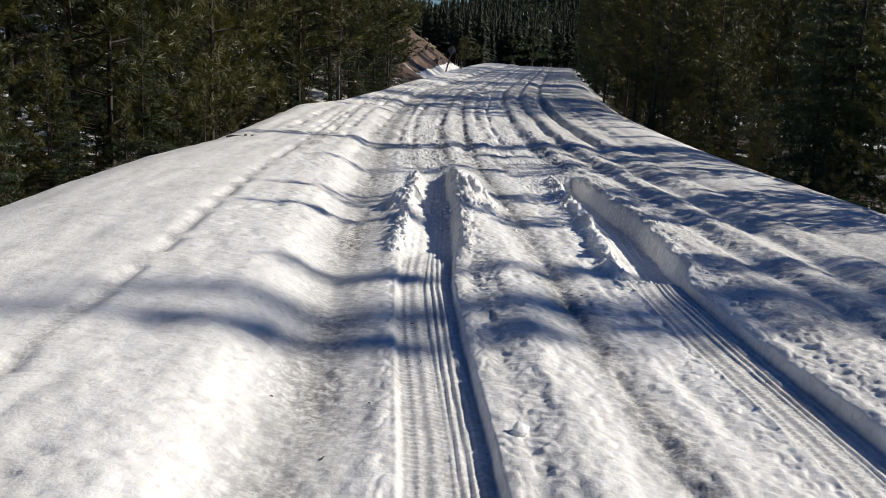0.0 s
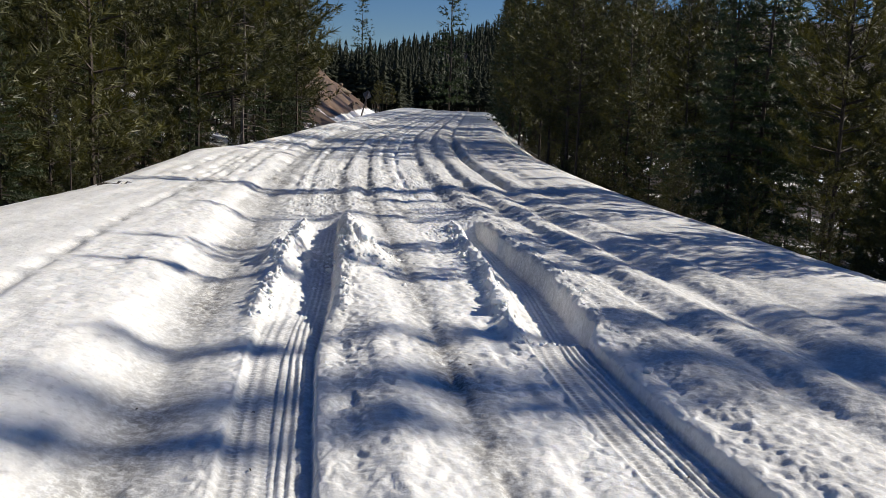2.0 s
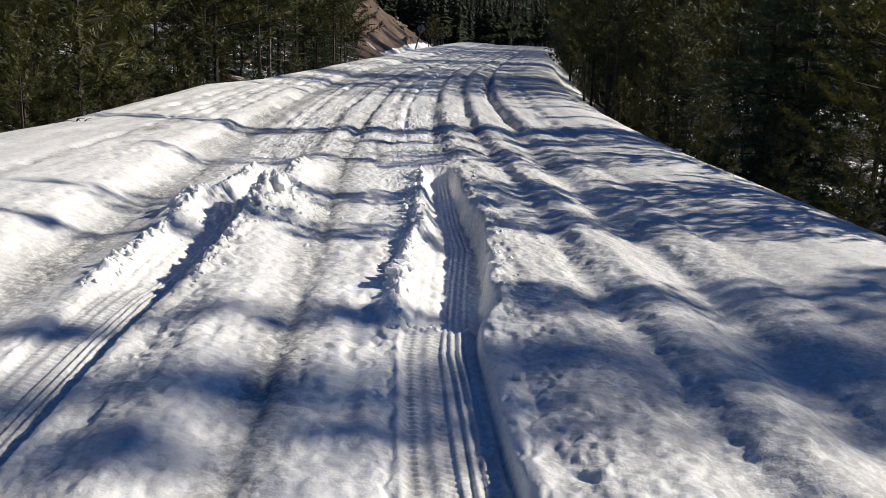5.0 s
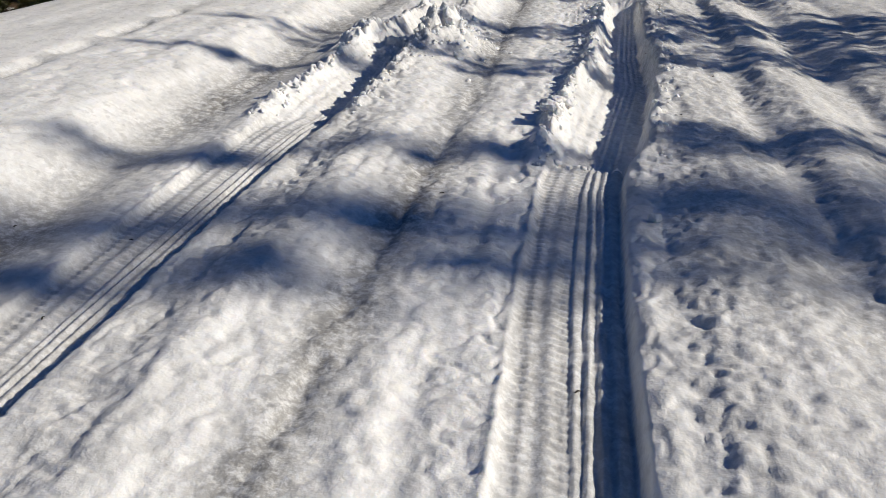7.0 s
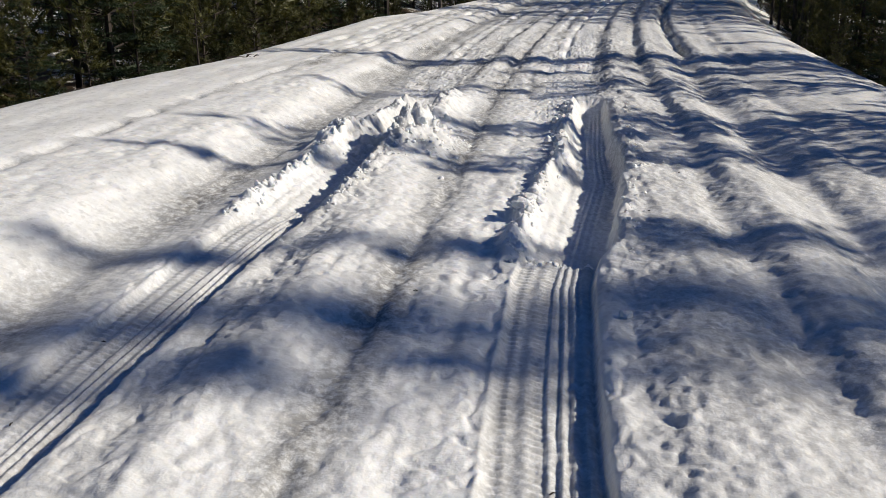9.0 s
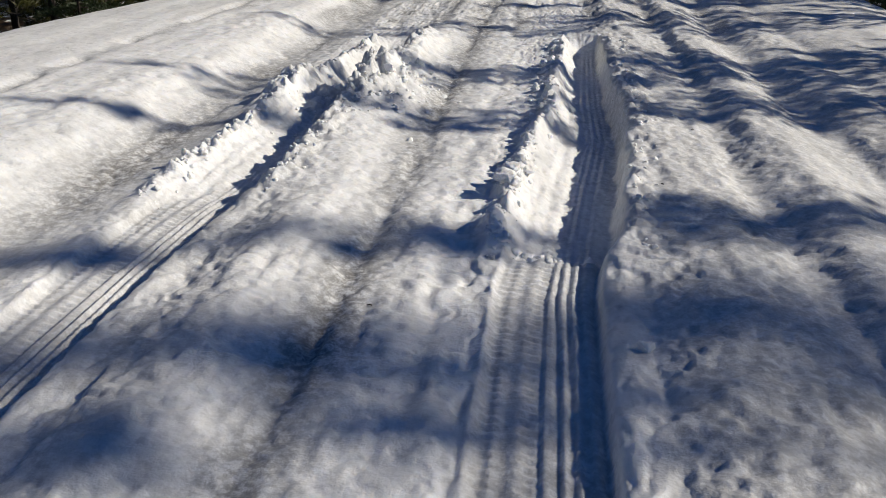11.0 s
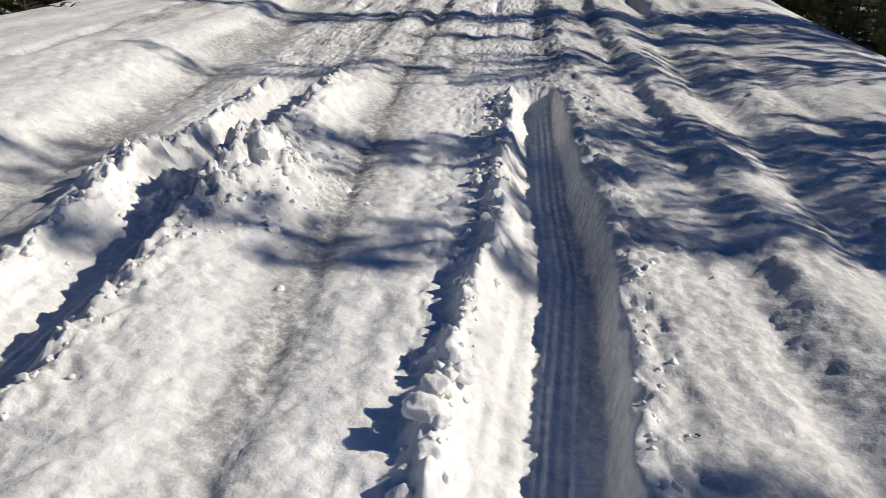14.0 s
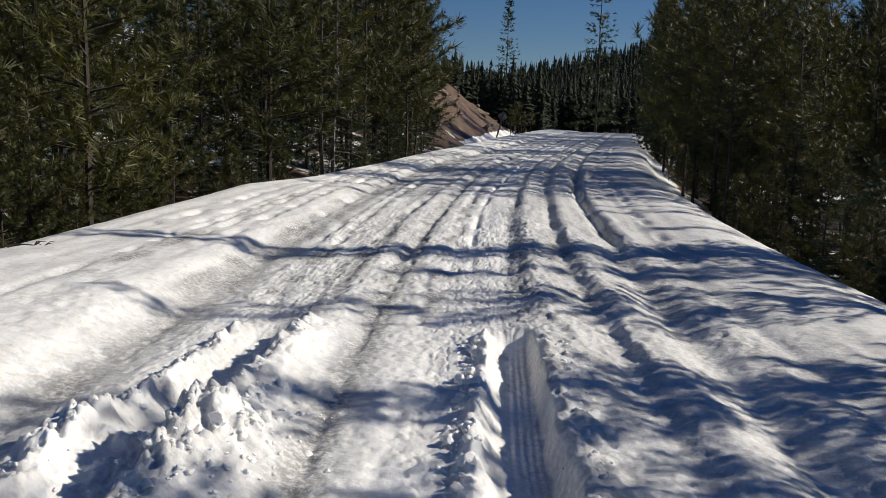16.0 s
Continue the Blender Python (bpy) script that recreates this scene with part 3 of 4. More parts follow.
def conifer(seed, tall, spread, crown_from, fine, kind="pine", gaps=0.2, needles=None, dead=0.6, whorl=0.34):
    """A conifer as a thing with a trunk (with its limbs) and a crown of needle tufts. fine: 2 near, 1 middle, 0 small in view."""
    rng = random.Random(seed)
    wood_v, wood_f, leaf_v, leaf_f = [], [], [], []
    lean = Vector((rng.uniform(-0.02, 0.02), rng.uniform(-0.02, 0.02), 0))
    r0 = 0.0050 * tall + 0.010
    bendy = [Vector((rng.uniform(-1, 1), rng.uniform(-1, 1), 0)) * 0.006 * tall for _ in range(9)]

    def stem(h):
        f = h / tall * 7
        i = int(f)
        off = bendy[min(i, 8)].lerp(bendy[min(i + 1, 8)], f - i) * min(1, h / 1.5)
        return Vector((0, 0, h)) + lean * h + off
    hs = [-0.6, 0.0, 0.25] + [tall * k / 8 for k in range(1, 9)]
    tube(wood_v, wood_f, [stem(max(h, 0)) + Vector((0, 0, min(h, 0))) for h in hs], [r0 * 1.25, r0 * 1.15, r0] + [r0 * (1 - k / 8.15) for k in range(1, 9)], 8 if fine == 2 else 5)
    h = 0.5 if dead else crown_from
    turn = rng.uniform(0, 6)
    while h < tall - 0.12:
        f = (h - crown_from) / (tall - crown_from)
        live = f > 0
        count = (rng.randint(4, 6) if kind == "pine" else rng.randint(5, 8)) if live else rng.randint(1, 3)
        for k in range(count):
            if (live and rng.random() < gaps) or (not live and rng.random() > dead):
                continue
            turn += 2.4 + rng.uniform(-0.5, 0.5)
            out = Vector((math.cos(turn), math.sin(turn), 0))
            hh = h + rng.uniform(-0.15, 0.15)
            if live:
                shape = (1 - f) ** 0.8 * (0.55 + 0.45 * min(1, f * 5)) if kind == "pine" else (1 - f) ** 0.95
                ln = max(0.13, spread * shape * rng.uniform(0.65, 1.2))
            else:
                ln = spread * rng.uniform(0.25, 0.75)
            start = stem(hh)
            lift = (0.30 + 0.5 * max(f, 0)) if kind == "pine" else (-0.18 + 0.5 * max(f, 0))
            if not live:
                lift = rng.uniform(-0.35, 0.1)
            mid = start + out * ln * 0.5 + Vector((0, 0, ln * 0.5 * lift * 0.6)) + Vector((rng.uniform(-1, 1), rng.uniform(-1, 1), 0)) * ln * 0.06
            tip = start + out * ln + Vector((0, 0, ln * lift * (1.25 if kind == "pine" else 0.9)))
            rb = (0.008 + 0.008 * ln) if live else (0.005 + 0.006 * ln)
            if fine == 2 or not live:
                tube(wood_v, wood_f, [start, mid, tip], [rb, rb * 0.65, rb * 0.2], 3)
            elif fine == 1 or k == 0:
                tube(wood_v, wood_f, [start, mid], [rb, rb * 0.6], 3)
            if not live:
                if fine == 2 and ln > 0.4:
                    for q in range(3):
                        b = mid.lerp(tip, rng.uniform(0, 0.8))
                        e = b + (out * rng.uniform(0.2, 0.7) + Vector((rng.uniform(-1, 1), rng.uniform(-1, 1), rng.uniform(-0.5, 0.3)))) * 0.22 * ln
                        tube(wood_v, wood_f, [b, e], [rb * 0.5, rb * 0.15], 3)
                continue
            along = (tip - mid).normalized()
            side = along.cross(Vector((0, 0, 1))).normalized()
            if kind == "pine":
                step_len = (0.085, 0.16, 0.3)[2 - fine]
                blades, b_len, b_wid = ((17, 0.115, 0.0135), (15, 0.18, 0.020), (11, 0.25, 0.042))[2 - fine]
                inner = 0.32
            else:
                step_len = (0.085, 0.15, 0.3)[2 - fine]
                blades, b_len, b_wid = ((10, 0.085, 0.014), (11, 0.15, 0.020), (9, 0.22, 0.042))[2 - fine]
                inner = 0.12
            n = max(2, int(ln * (1 - inner) / step_len))
            for q in range(n):
                g = inner + (1 - inner) * (q + 0.8) / n
                at = start.lerp(mid, g * 2) if g < 0.5 else mid.lerp(tip, g * 2 - 1)
                tuft(leaf_v, leaf_f, rng, at, along, blades, b_len, b_wid)
                # side twigs, longest in the middle of the limb
                reach = ln * 0.36 * (1 - abs(g - 0.55) * 1.2) * rng.uniform(0.5, 1.1)
                if reach > step_len * 0.9 and rng.random() < 0.85:
                    for sg in (-1, 1):
                        if rng.random() < 0.25:
                            continue
                        way = (side * sg + along * 0.8 + Vector((0, 0, rng.uniform(-0.1, 0.35)))).normalized()
                        for w in range(1, max(2, int(reach / step_len) + 1)):
                            tuft(leaf_v, leaf_f, rng, at + way * step_len * w, way, blades, b_len, b_wid)
        h += whorl * rng.uniform(0.7, 1.25) * (1.0 if live else 1.2)
    tuft(leaf_v, leaf_f, rng, stem(tall), Vector((0, 0, 1)), 8, 0.14, 0.015 if fine == 2 else 0.04)
    root = new("pine_tree" if kind == "pine" else "fir_tree")
    t = new("trunk", mesh_from("trunk", wood_v, wood_f, BARK))
    c = new("crown", mesh_from("crown", leaf_v, leaf_f, needles or PINE))
    t.parent = c.parent = root
    return root, len(wood_f) * 2 + len(leaf_f)


def snag(seed, tall):
    """A dead standing stem with bare, drooping limbs."""
    rng = random.Random(seed)
    v, f, v2, f2 = [], [], [], []
    pts = [Vector((rng.uniform(-0.05, 0.05), rng.uniform(-0.05, 0.05), tall * k / 8 - (0.6 if k == 0 else 0))) for k in range(9)]
    tube(v, f, pts, [(0.0065 * tall + 0.015) * (1 - k / 8.6) for k in range(9)], 6)
    h = 1.0
    while h < tall * 0.98:
        a = rng.uniform(0, 6.3)
        ln = (0.25 + 0.75 * (1 - h / tall)) * rng.uniform(0.4, 1.0) * 1.5
        out = Vector((math.cos(a), math.sin(a), 0))
        s = Vector((0, 0, h))
        tip = s + out * ln + Vector((0, 0, -0.25 * ln))
        tube(v2, f2, [s, s.lerp(tip, 0.5) + Vector((0, 0, 0.08 * ln)), tip], [0.016, 0.011, 0.004], 3)
        for _ in range(4):
            b = s.lerp(tip, rng.uniform(0.3, 0.95))
            e = b + Vector((rng.uniform(-1, 1), rng.uniform(-1, 1), rng.uniform(-0.8, 0.3))) * 0.3 * ln
            tube(v2, f2, [b, e], [0.007, 0.002], 3)
        h += rng.uniform(0.06, 0.2)
    root = new("dead_tree")
    t = new("trunk", mesh_from("trunk", v, f, GREY_BARK))
    b = new("bare_crown", mesh_from("bare_crown", v2, f2, GREY_BARK))
    t.parent = b.parent = root
    return root


protos = {}


def tree(kind, x, y, tall, turn, label, group, lean=0.0):
    """Sets a tree of that kind and height at x, y; the first of a kind is the pattern for the others."""
    first, own = protos[kind]
    s = tall / own
    m = pose(x, y, height(x, y) - 0.05, lean, 0, turn) @ Matrix.Diagonal((s, s, s, 1))
    if "used" in first:
        ob = copy_thing(first, m)
    else:
        ob = first
        ob.matrix_basis = m
        ob["used"] = 1
    return tagged(ob, label, "tree", group)


def plant_kinds():
    specs = [("pine_a", 11, 7.0, 1.35, 0.8, 2, "pine", 0.15, PINE), ("pine_b", 12, 8.5, 1.4, 1.6, 2, "pine", 0.2, PINE), ("pine_c", 13, 5.0, 1.3, 0.35, 2, "pine", 0.1, PINE),
             ("fir_a", 14, 6.5, 1.3, 0.3, 2, "fir", 0.15, FIR), ("pine_m", 15, 9.0, 1.5, 1.4, 1, "pine", 0.2, PINE), ("pine_n", 16, 11.0, 1.55, 2.4, 1, "pine", 0.25, PINE),
             ("pine_o", 17, 7.0, 1.5, 0.5, 1, "pine", 0.15, PINE), ("fir_m", 18, 9.0, 1.5, 0.4, 1, "fir", 0.25, FIR), ("pine_far", 21, 10.0, 1.55, 1.2, 0, "pine", 0.2, PINE), ("pine_far_b", 22, 11.0, 1.5, 2.0, 0, "pine", 0.25, PINE), ("fir_far", 23, 10.0, 1.5, 0.5, 0, "fir", 0.2, FIR),
             ("fir_spire", 24, 8.0, 1.15, 0.4, 1, "fir", 0.0, FIR), ("pine_tall", 26, 16.0, 1.2, 4.0, 0, "pine", 0.42, PINE), ("pine_thin", 28, 24.0, 1.7, 5.0, 0, "pine", 0.71, PINE),
             ("young_pine", 27, 2.6, 0.8, 0.15, 1, "pine", 0.05, PINE),
             ("sapling", 19, 1.5, 0.42, 0.25, 2, "pine", 0.1, PINE)]
    for key, seed, tall, spread, base, fine, kind, gaps, needles in specs:
        root, tris = conifer(seed, tall, spread, base, fine, kind, gaps, needles, dead=0.0 if key == "sapling" else 0.6, whorl=0.16 if key in ("sapling", "young_pine") else 0.21 if key == "fir_spire" else 0.27 if fine == 2 else 0.30)
        if key == "sapling":
            root.name = "pine_sapling"
        protos[key] = (root, tall)
    protos["snag"] = (snag(25, 9.0), 9.0)


plant_kinds()
OLIVE = "olive-green lodgepole pine with a thin dark trunk beside the snowy road"
DARK = "dark blue-green fir with drooping boughs beside the snowy road"
YOUNG = "young bushy olive-green pine at the edge of the snow"
DEAD = "bare grey dead conifer with drooping twigs standing among pines"
rng = random.Random(4)

# pines below the right shoulder, whose shadows lie across the road: kind, x, y, height
RIGHT = [("fir_spire", 8.4, 17.5, 8.4), ("pine_a", 8.7, 14.3, 8.0), ("fir_spire", 8.6, 10.3, 7.6), ("fir_spire", 8.9, 11.8, 7.4), ("fir_spire", 8.9, 17.2, 8.8), ("fir_a", 7.9, 10.5, 4.2), ("pine_c", 7.8, 11.2, 3.4), ("fir_a", 8.1, 9.9, 4.4), ("pine_c", 8.0, 11.8, 3.8), ("pine_a", 8.7, 11.5, 7.2), ("pine_c", 7.6, 9.9, 3.3), ("pine_c", 7.5, 10.7, 3.1), ("pine_c", 7.7, 9.2, 3.1), ("pine_c", 7.9, 9.4, 4.8),
         ("fir_spire", 12.0, 8.6, 10.4), ("fir_spire", 11.0, 8.9, 6.2), ("fir_spire", 8.4, 10.0, 6.0), ("fir_spire", 9.4, 17.9, 7.6), ("pine_m", 12.5, 5.4, 9.2), ("pine_c", 7.7, 12.9, 3.0), ("pine_c", 7.9, 15.6, 2.6), ("pine_c", 8.3, 10.9, 4.4),
         ("fir_a", 8.0, 16.3, 3.2), ("pine_c", 8.1, 19.2, 3.6), ("fir_a", 8.3, 20.6, 4.8), ("pine_c", 8.5, 22.0, 5.0), ("pine_m", 8.9, 24.8, 7.6),
         ("fir_m", 9.2, 26.4, 5.6), ("pine_c", 8.3, 28.0, 5.6), ("pine_m", 9.5, 30.2, 7.0), ("fir_a", 10.2, 13.2, 6.0), ("pine_a", 10.6, 16.4, 6.6),
         ("fir_a", 10.8, 19.4, 6.6), ("pine_m", 11.4, 22.8, 7.4), ("fir_a", 9.8, 8.0, 5.0)]
for kind, x, y, tall in RIGHT:
    tree(kind, x, y, tall, rng.uniform(0, 360), DARK if "fir" in kind else OLIVE, "trees below the right shoulder")
def wood_kind(y):
    """Full boughs where the road passes close, plainer ones further on."""
    return rng.choice(["pine_m", "pine_n", "pine_o", "fir_m", "pine_m"] if y < 44 else ["pine_far", "pine_far_b", "fir_far", "pine_far"])


for _ in range(150):
    y = rng.uniform(21, 106)
    u = 7.1 + rng.random() ** 1.7 * 11
    x = u + float(bend(np.array(y)))
    if y < 23 and u < 10:
        continue
    kind = wood_kind(y)
    tall = rng.uniform(6.6, 10.6) + 0.2 * (u - 7) + 0.05 * max(y - 35, 0)
    tree(kind, x, y, tall, rng.uniform(0, 360), DARK if "fir" in kind else OLIVE, "trees below the right shoulder")
for _ in range(24):
    y = rng.uniform(13.5, 28)
    x = rng.uniform(14.5, 23)
    kind = rng.choice(["pine_far", "fir_far", "pine_far_b"])
    tree(kind, x, y, rng.uniform(7.5, 10.0), rng.uniform(0, 360), DARK if "fir" in kind else OLIVE, "trees below the right shoulder")
for x, y, tall in ((18.0, 8.62, 15.5), (34.0, 12.05, 24.5), (34.6, 12.55, 27.0)):
    tree("pine_tall", x, y, tall, rng.uniform(0, 360), "tall olive-green pine standing below the shoulder of the road", "trees below the right shoulder")
THIN = "tall thin-crowned pine standing in the valley below the road"
for x, y, tall in ((33.0, 12.4, 24.0), (36.0, 12.2, 29.5), (22.5, 9.55, 16.8), (35.0, 12.25, 28.0), (36.5, 12.9, 28.5)):
    tree("pine_thin", x, y, tall, 30 * x, THIN, "trees below the right shoulder")

for _ in range(34):
    y = rng.uniform(13, 50)
    u = rng.uniform(7.2, 9.0)
    tree(rng.choice(["fir_a", "pine_c"]), u + float(bend(np.array(y))), y, rng.uniform(1.4, 3.2), rng.uniform(0, 360), YOUNG, "trees below the right shoulder")
for _ in range(26):
    y = rng.uniform(9, 60)
    u = rng.uniform(6.9, 8.2)
    tree("young_pine", u + float(bend(np.array(y))), y, rng.uniform(1.0, 2.3), rng.uniform(0, 360), YOUNG, "trees below the right shoulder")

# the wood on the left bank
LEFT = [("pine_b", -5.2, 14.4, 8.8), ("pine_a", -6.2, 12.4, 7.6), ("pine_a", -7.4, 15.0, 9.0), ("fir_a", -6.1, 16.8, 7.2), ("pine_b", -4.9, 19.2, 9.5),
        ("pine_m", -5.6, 21.5, 8.0), ("pine_n", -4.3, 25.4, 10.0), ("pine_n", -4.6, 28.5, 9.6), ("snag", -5.2, 27.0, 9.5), ("pine_m", -6.5, 24.0, 8.4),
        ("pine_c", -4.7, 17.8, 3.2), ("pine_a", -5.5, 10.6, 6.8), ("pine_c", -6.6, 9.4, 6.2), ("fir_a", -8.2, 13.0, 8.0), ("snag", -4.8, 30.5, 8.5), ("pine_n", -5.2, 32.5, 10.5),
        ("pine_a", -7.6, 17.8, 8.8), ("fir_a", -7.0, 19.8, 7.6), ("pine_c", -5.0, 12.9, 3.6), ("pine_c", -4.9, 9.0, 4.2), ("pine_a", -7.2, 11.2, 8.0), ("pine_c", -5.0, 22.9, 4.0)]
for kind, x, y, tall in LEFT:
    tree(kind, x, y, tall, rng.uniform(0, 360), DEAD if kind == "snag" else DARK if "fir" in kind else OLIVE, "trees on the left bank")
for _ in range(88):
    y = rng.uniform(12, 100)
    u = float(np.interp(y, EDGE_Y, EDGE_U)) - 1.3 - rng.random() ** 1.4 * 15
    if (y < 22 and u > -8.0) or (62 < y < 90 and u > -8.5):
        continue
    x = u + float(bend(np.array(y)))
    if y > 34 and x > 0.3 - 0.04 * (y - 5.6):
        continue
    kind = "snag" if rng.random() < 0.12 else wood_kind(y if u > -9.5 else 60)
    tree(kind, x, y, rng.uniform(7.0, 11.0), rng.uniform(0, 360), DEAD if kind == "snag" else DARK if "fir" in kind else OLIVE, "trees on the left bank")
for x, y, tall in ((-3.6, 42.0, 11.0), (-2.6, 47.5, 12.0), (-2.1, 52.0, 12.5), (-2.0, 56.5, 12.0), (-2.6, 58.0, 13.0), (-4.6, 50.0, 12.5), (-3.4, 61.0, 13.0)):
    kind = wood_kind(y + 5)
    tree(kind, x, y, tall, rng.uniform(0, 360), DARK if "fir" in kind else OLIVE, "trees on the left bank")
for _ in range(46):
    y = rng.uniform(8, 50)
    u = float(np.interp(y, EDGE_Y, EDGE_U)) - rng.uniform(1.1, 4.0)
    tree("young_pine", u + float(bend(np.array(y))), y, rng.uniform(1.8, 4.2), rng.uniform(0, 360), YOUNG, "trees on the left bank")
for _ in range(40):
    y = rng.uniform(9, 52)
    u = float(np.interp(y, EDGE_Y, EDGE_U)) - rng.uniform(3.2, 9.0)
    kind = rng.choice(["fir_far", "pine_far", "fir_far"])
    tree(kind, u + float(bend(np.array(y))), y, rng.uniform(5.0, 9.0), rng.uniform(0, 360), DARK if "fir" in kind else OLIVE, "trees on the left bank")
# low-boughed firs and pines that stand against the edge of the snow
for k in range(30):
    y = 7.6 + 0.62 * k + rng.uniform(-0.25, 0.25)
    u = float(np.interp(y, EDGE_Y, EDGE_U)) - rng.uniform(0.9, 2.3)
    kind = rng.choice(["fir_a", "pine_c", "fir_a", "pine_o"])
    tree(kind, u + float(bend(np.array(y))), y, rng.uniform(2.6, 6.2), rng.uniform(0, 360), DARK if "fir" in kind else OLIVE, "trees on the left bank")
# the dark end of the wood in front of the cut bank
for x, y, tall in ((-1.2, 37.0, 9.0), (-1.9, 38.5, 10.5), (-1.2, 41.0, 9.0), (-1.7, 43.0, 10.5), (-1.0, 45.5, 9.0), (-1.2, 48.5, 10.0), (-2.5, 44.0, 12.0), (-2.5, 36.0, 10.0), (-2.0, 33.5, 9.0), (-0.7, 38.6, 8.5), (-0.7, 43.2, 9.0), (-0.8, 50.5, 10.0), (-1.0, 55.0, 11.0)):
    kind = rng.choice(["pine_m", "fir_m", "pine_o"])
    tree(kind, x, y, tall, rng.uniform(0, 360), DARK if "fir" in kind else OLIVE, "trees on the left bank")
# the wood goes on behind the start
for _ in range(22):
    y, u = rng.uniform(-26, 7), rng.uniform(-14, -4.9)
    if rng.random() < 0.45:
        y, u = rng.uniform(-26, 1.5), rng.uniform(9.5, 18)
    kind = wood_kind(60)
    tree(kind, u, y, rng.uniform(6.5, 10.0), rng.uniform(0, 360), DARK if "fir" in kind else OLIVE, "trees behind the start")
for _ in range(16):
    y = rng.uniform(8, 25)
    u = float(np.interp(y, EDGE_Y, EDGE_U)) - rng.uniform(1.5, 6.0)
    tree("young_pine", u + float(bend(np.array(y))), y, rng.uniform(2.0, 3.8), rng.uniform(0, 360), YOUNG, "trees on the left bank")
SPIRE = "tall sparse conifer rising above the distant treeline"
for x, y, tall in ((16.0, 112.0, 19.0), (5.8, 132.0, 16.0)):
    tree("fir_far", x, y, tall, 40, SPIRE, "tall spires")
for x, y, tall in ((-3.0, 13.7, 1.25), (-3.7, 12.1, 1.3), (-2.9, 19.2, 0.5), (-3.5, 17.3, 1.6), (-1.2, 38.0, 1.1), (5.9, 12.5, 0.4), (6.1, 12.9, 0.35), (7.3, 23.5, 1.6), (6.9, 19.5, 0.9), (4.3, 68.0, 2.6), (5.0, 71.0, 2.4), (5.6, 75.0, 2.0), (4.9, 73.0, 3.0), (6.3, 78.0, 2.2)):
    tree("sapling", x, y, tall, rng.uniform(0, 360), "small young pine standing in the snow at the road's edge", "saplings")


def far_wood():
    """The wooded hillside beyond the bend: spired crowns of drooping boughs."""
    r = random.Random(8)
    v, f = [], []
    spots = []
    for _ in range(4200):
        y = 104 + r.random() ** 1.5 * 300
        spots.append((r.uniform(-55, 120) * (0.35 + 0.65 * min(1, y / 300)) + 22, y))
    at = np.array(spots)
    levels, turns = land(at[:, 0], at[:, 1])[0], bend(at[:, 1])
    for (x, y), z, swing in zip(spots, levels.tolist(), turns.tolist()):
        if y < 116 and -4.5 < x - swing < 7.5:
            continue
        tall = r.uniform(4.8, 7.6) * (0.85 + 0.001 * y) * (1.25 if r.random() < 0.06 else 1)
        wide = tall * r.uniform(0.11, 0.17)
        tiers = 8 if y > 200 else 15
        sides = 6 if y > 200 else 8
        for k in range(tiers):
            g = k / tiers
            top = z + tall * min(1.0, 0.20 + 0.80 * (g + 1.1 / tiers))
            w = wide * (1 - g) ** 0.9 * r.uniform(0.55, 1.3) + 0.10
            drop = tall * 0.86 / tiers * r.uniform(1.1, 1.7)
            off, n = r.uniform(0, 6.283), len(v)
            v.append((x, y, top))
            for q in range(sides):
                a, long = off + 6.283 * q / sides, r.uniform(0.25, 1.35)
                v.append((x + math.cos(a) * w * long, y + math.sin(a) * w * long, top - drop * (0.35 + 0.6 * long)))
            f.extend((n, n + 1 + q, n + 1 + (q + 1) % sides) for q in range(sides))
        n = len(v)
        v.extend(((x - 0.10, y - 0.02, z - 0.5), (x + 0.10, y - 0.02, z - 0.5), (x, y - 0.02, z + tall * 1.07)))
        f.append((n, n + 1, n + 2))
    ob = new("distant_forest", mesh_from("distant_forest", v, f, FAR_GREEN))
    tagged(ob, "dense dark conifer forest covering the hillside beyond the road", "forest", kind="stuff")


far_wood()


# ---- loose things on the snow ----
def lump_shape(bm, seed, level, centre=(0, 0, 0), size=(1, 1, 1)):
    """One crumbled lump: a squashed ball with cracked, knobbly sides and one broken face."""
    r = random.Random(seed)
    got = bmesh.ops.create_icosphere(bm, subdivisions=level, radius=1.0)["verts"]
    off = Vector((seed * 5.1, seed * 2.7, 0))
    cuts = []
    for _ in range(8):
        d = Vector((r.gauss(0, 1), r.gauss(0, 1), r.gauss(0, 0.9))).normalized()
        cuts.append((d, r.uniform(0.40, 0.75)))
    for w in got:
        p = w.co.copy()
        for d, far in cuts:
            over = p.dot(d) - far
            if over > 0:
                p -= d * over * 0.95
        p *= 1.0 + 0.40 * noise.noise(w.co * 1.5 + off) + 0.26 * abs(noise.noise(w.co * 3.4 + off)) + 0.12 * noise.noise(w.co * 7.5 + off)
        w.co = Vector((centre[0] + p.x * size[0], centre[1] + p.y * size[1], centre[2] + p.z * size[2] * 0.8))


def clod_meshes(count):
    """Lumps of broken snow."""
    out = []
    for k in range(count):
        bm = bmesh.new()
        lump_shape(bm, 40 + k, 3)
        me = bpy.data.meshes.new("snow_clod")
        bm.to_mesh(me)
        bm.free()
        me.polygons.foreach_set("use_smooth", [True] * len(me.polygons))
        me.materials.append(CLOD)
        out.append(me)
    return out


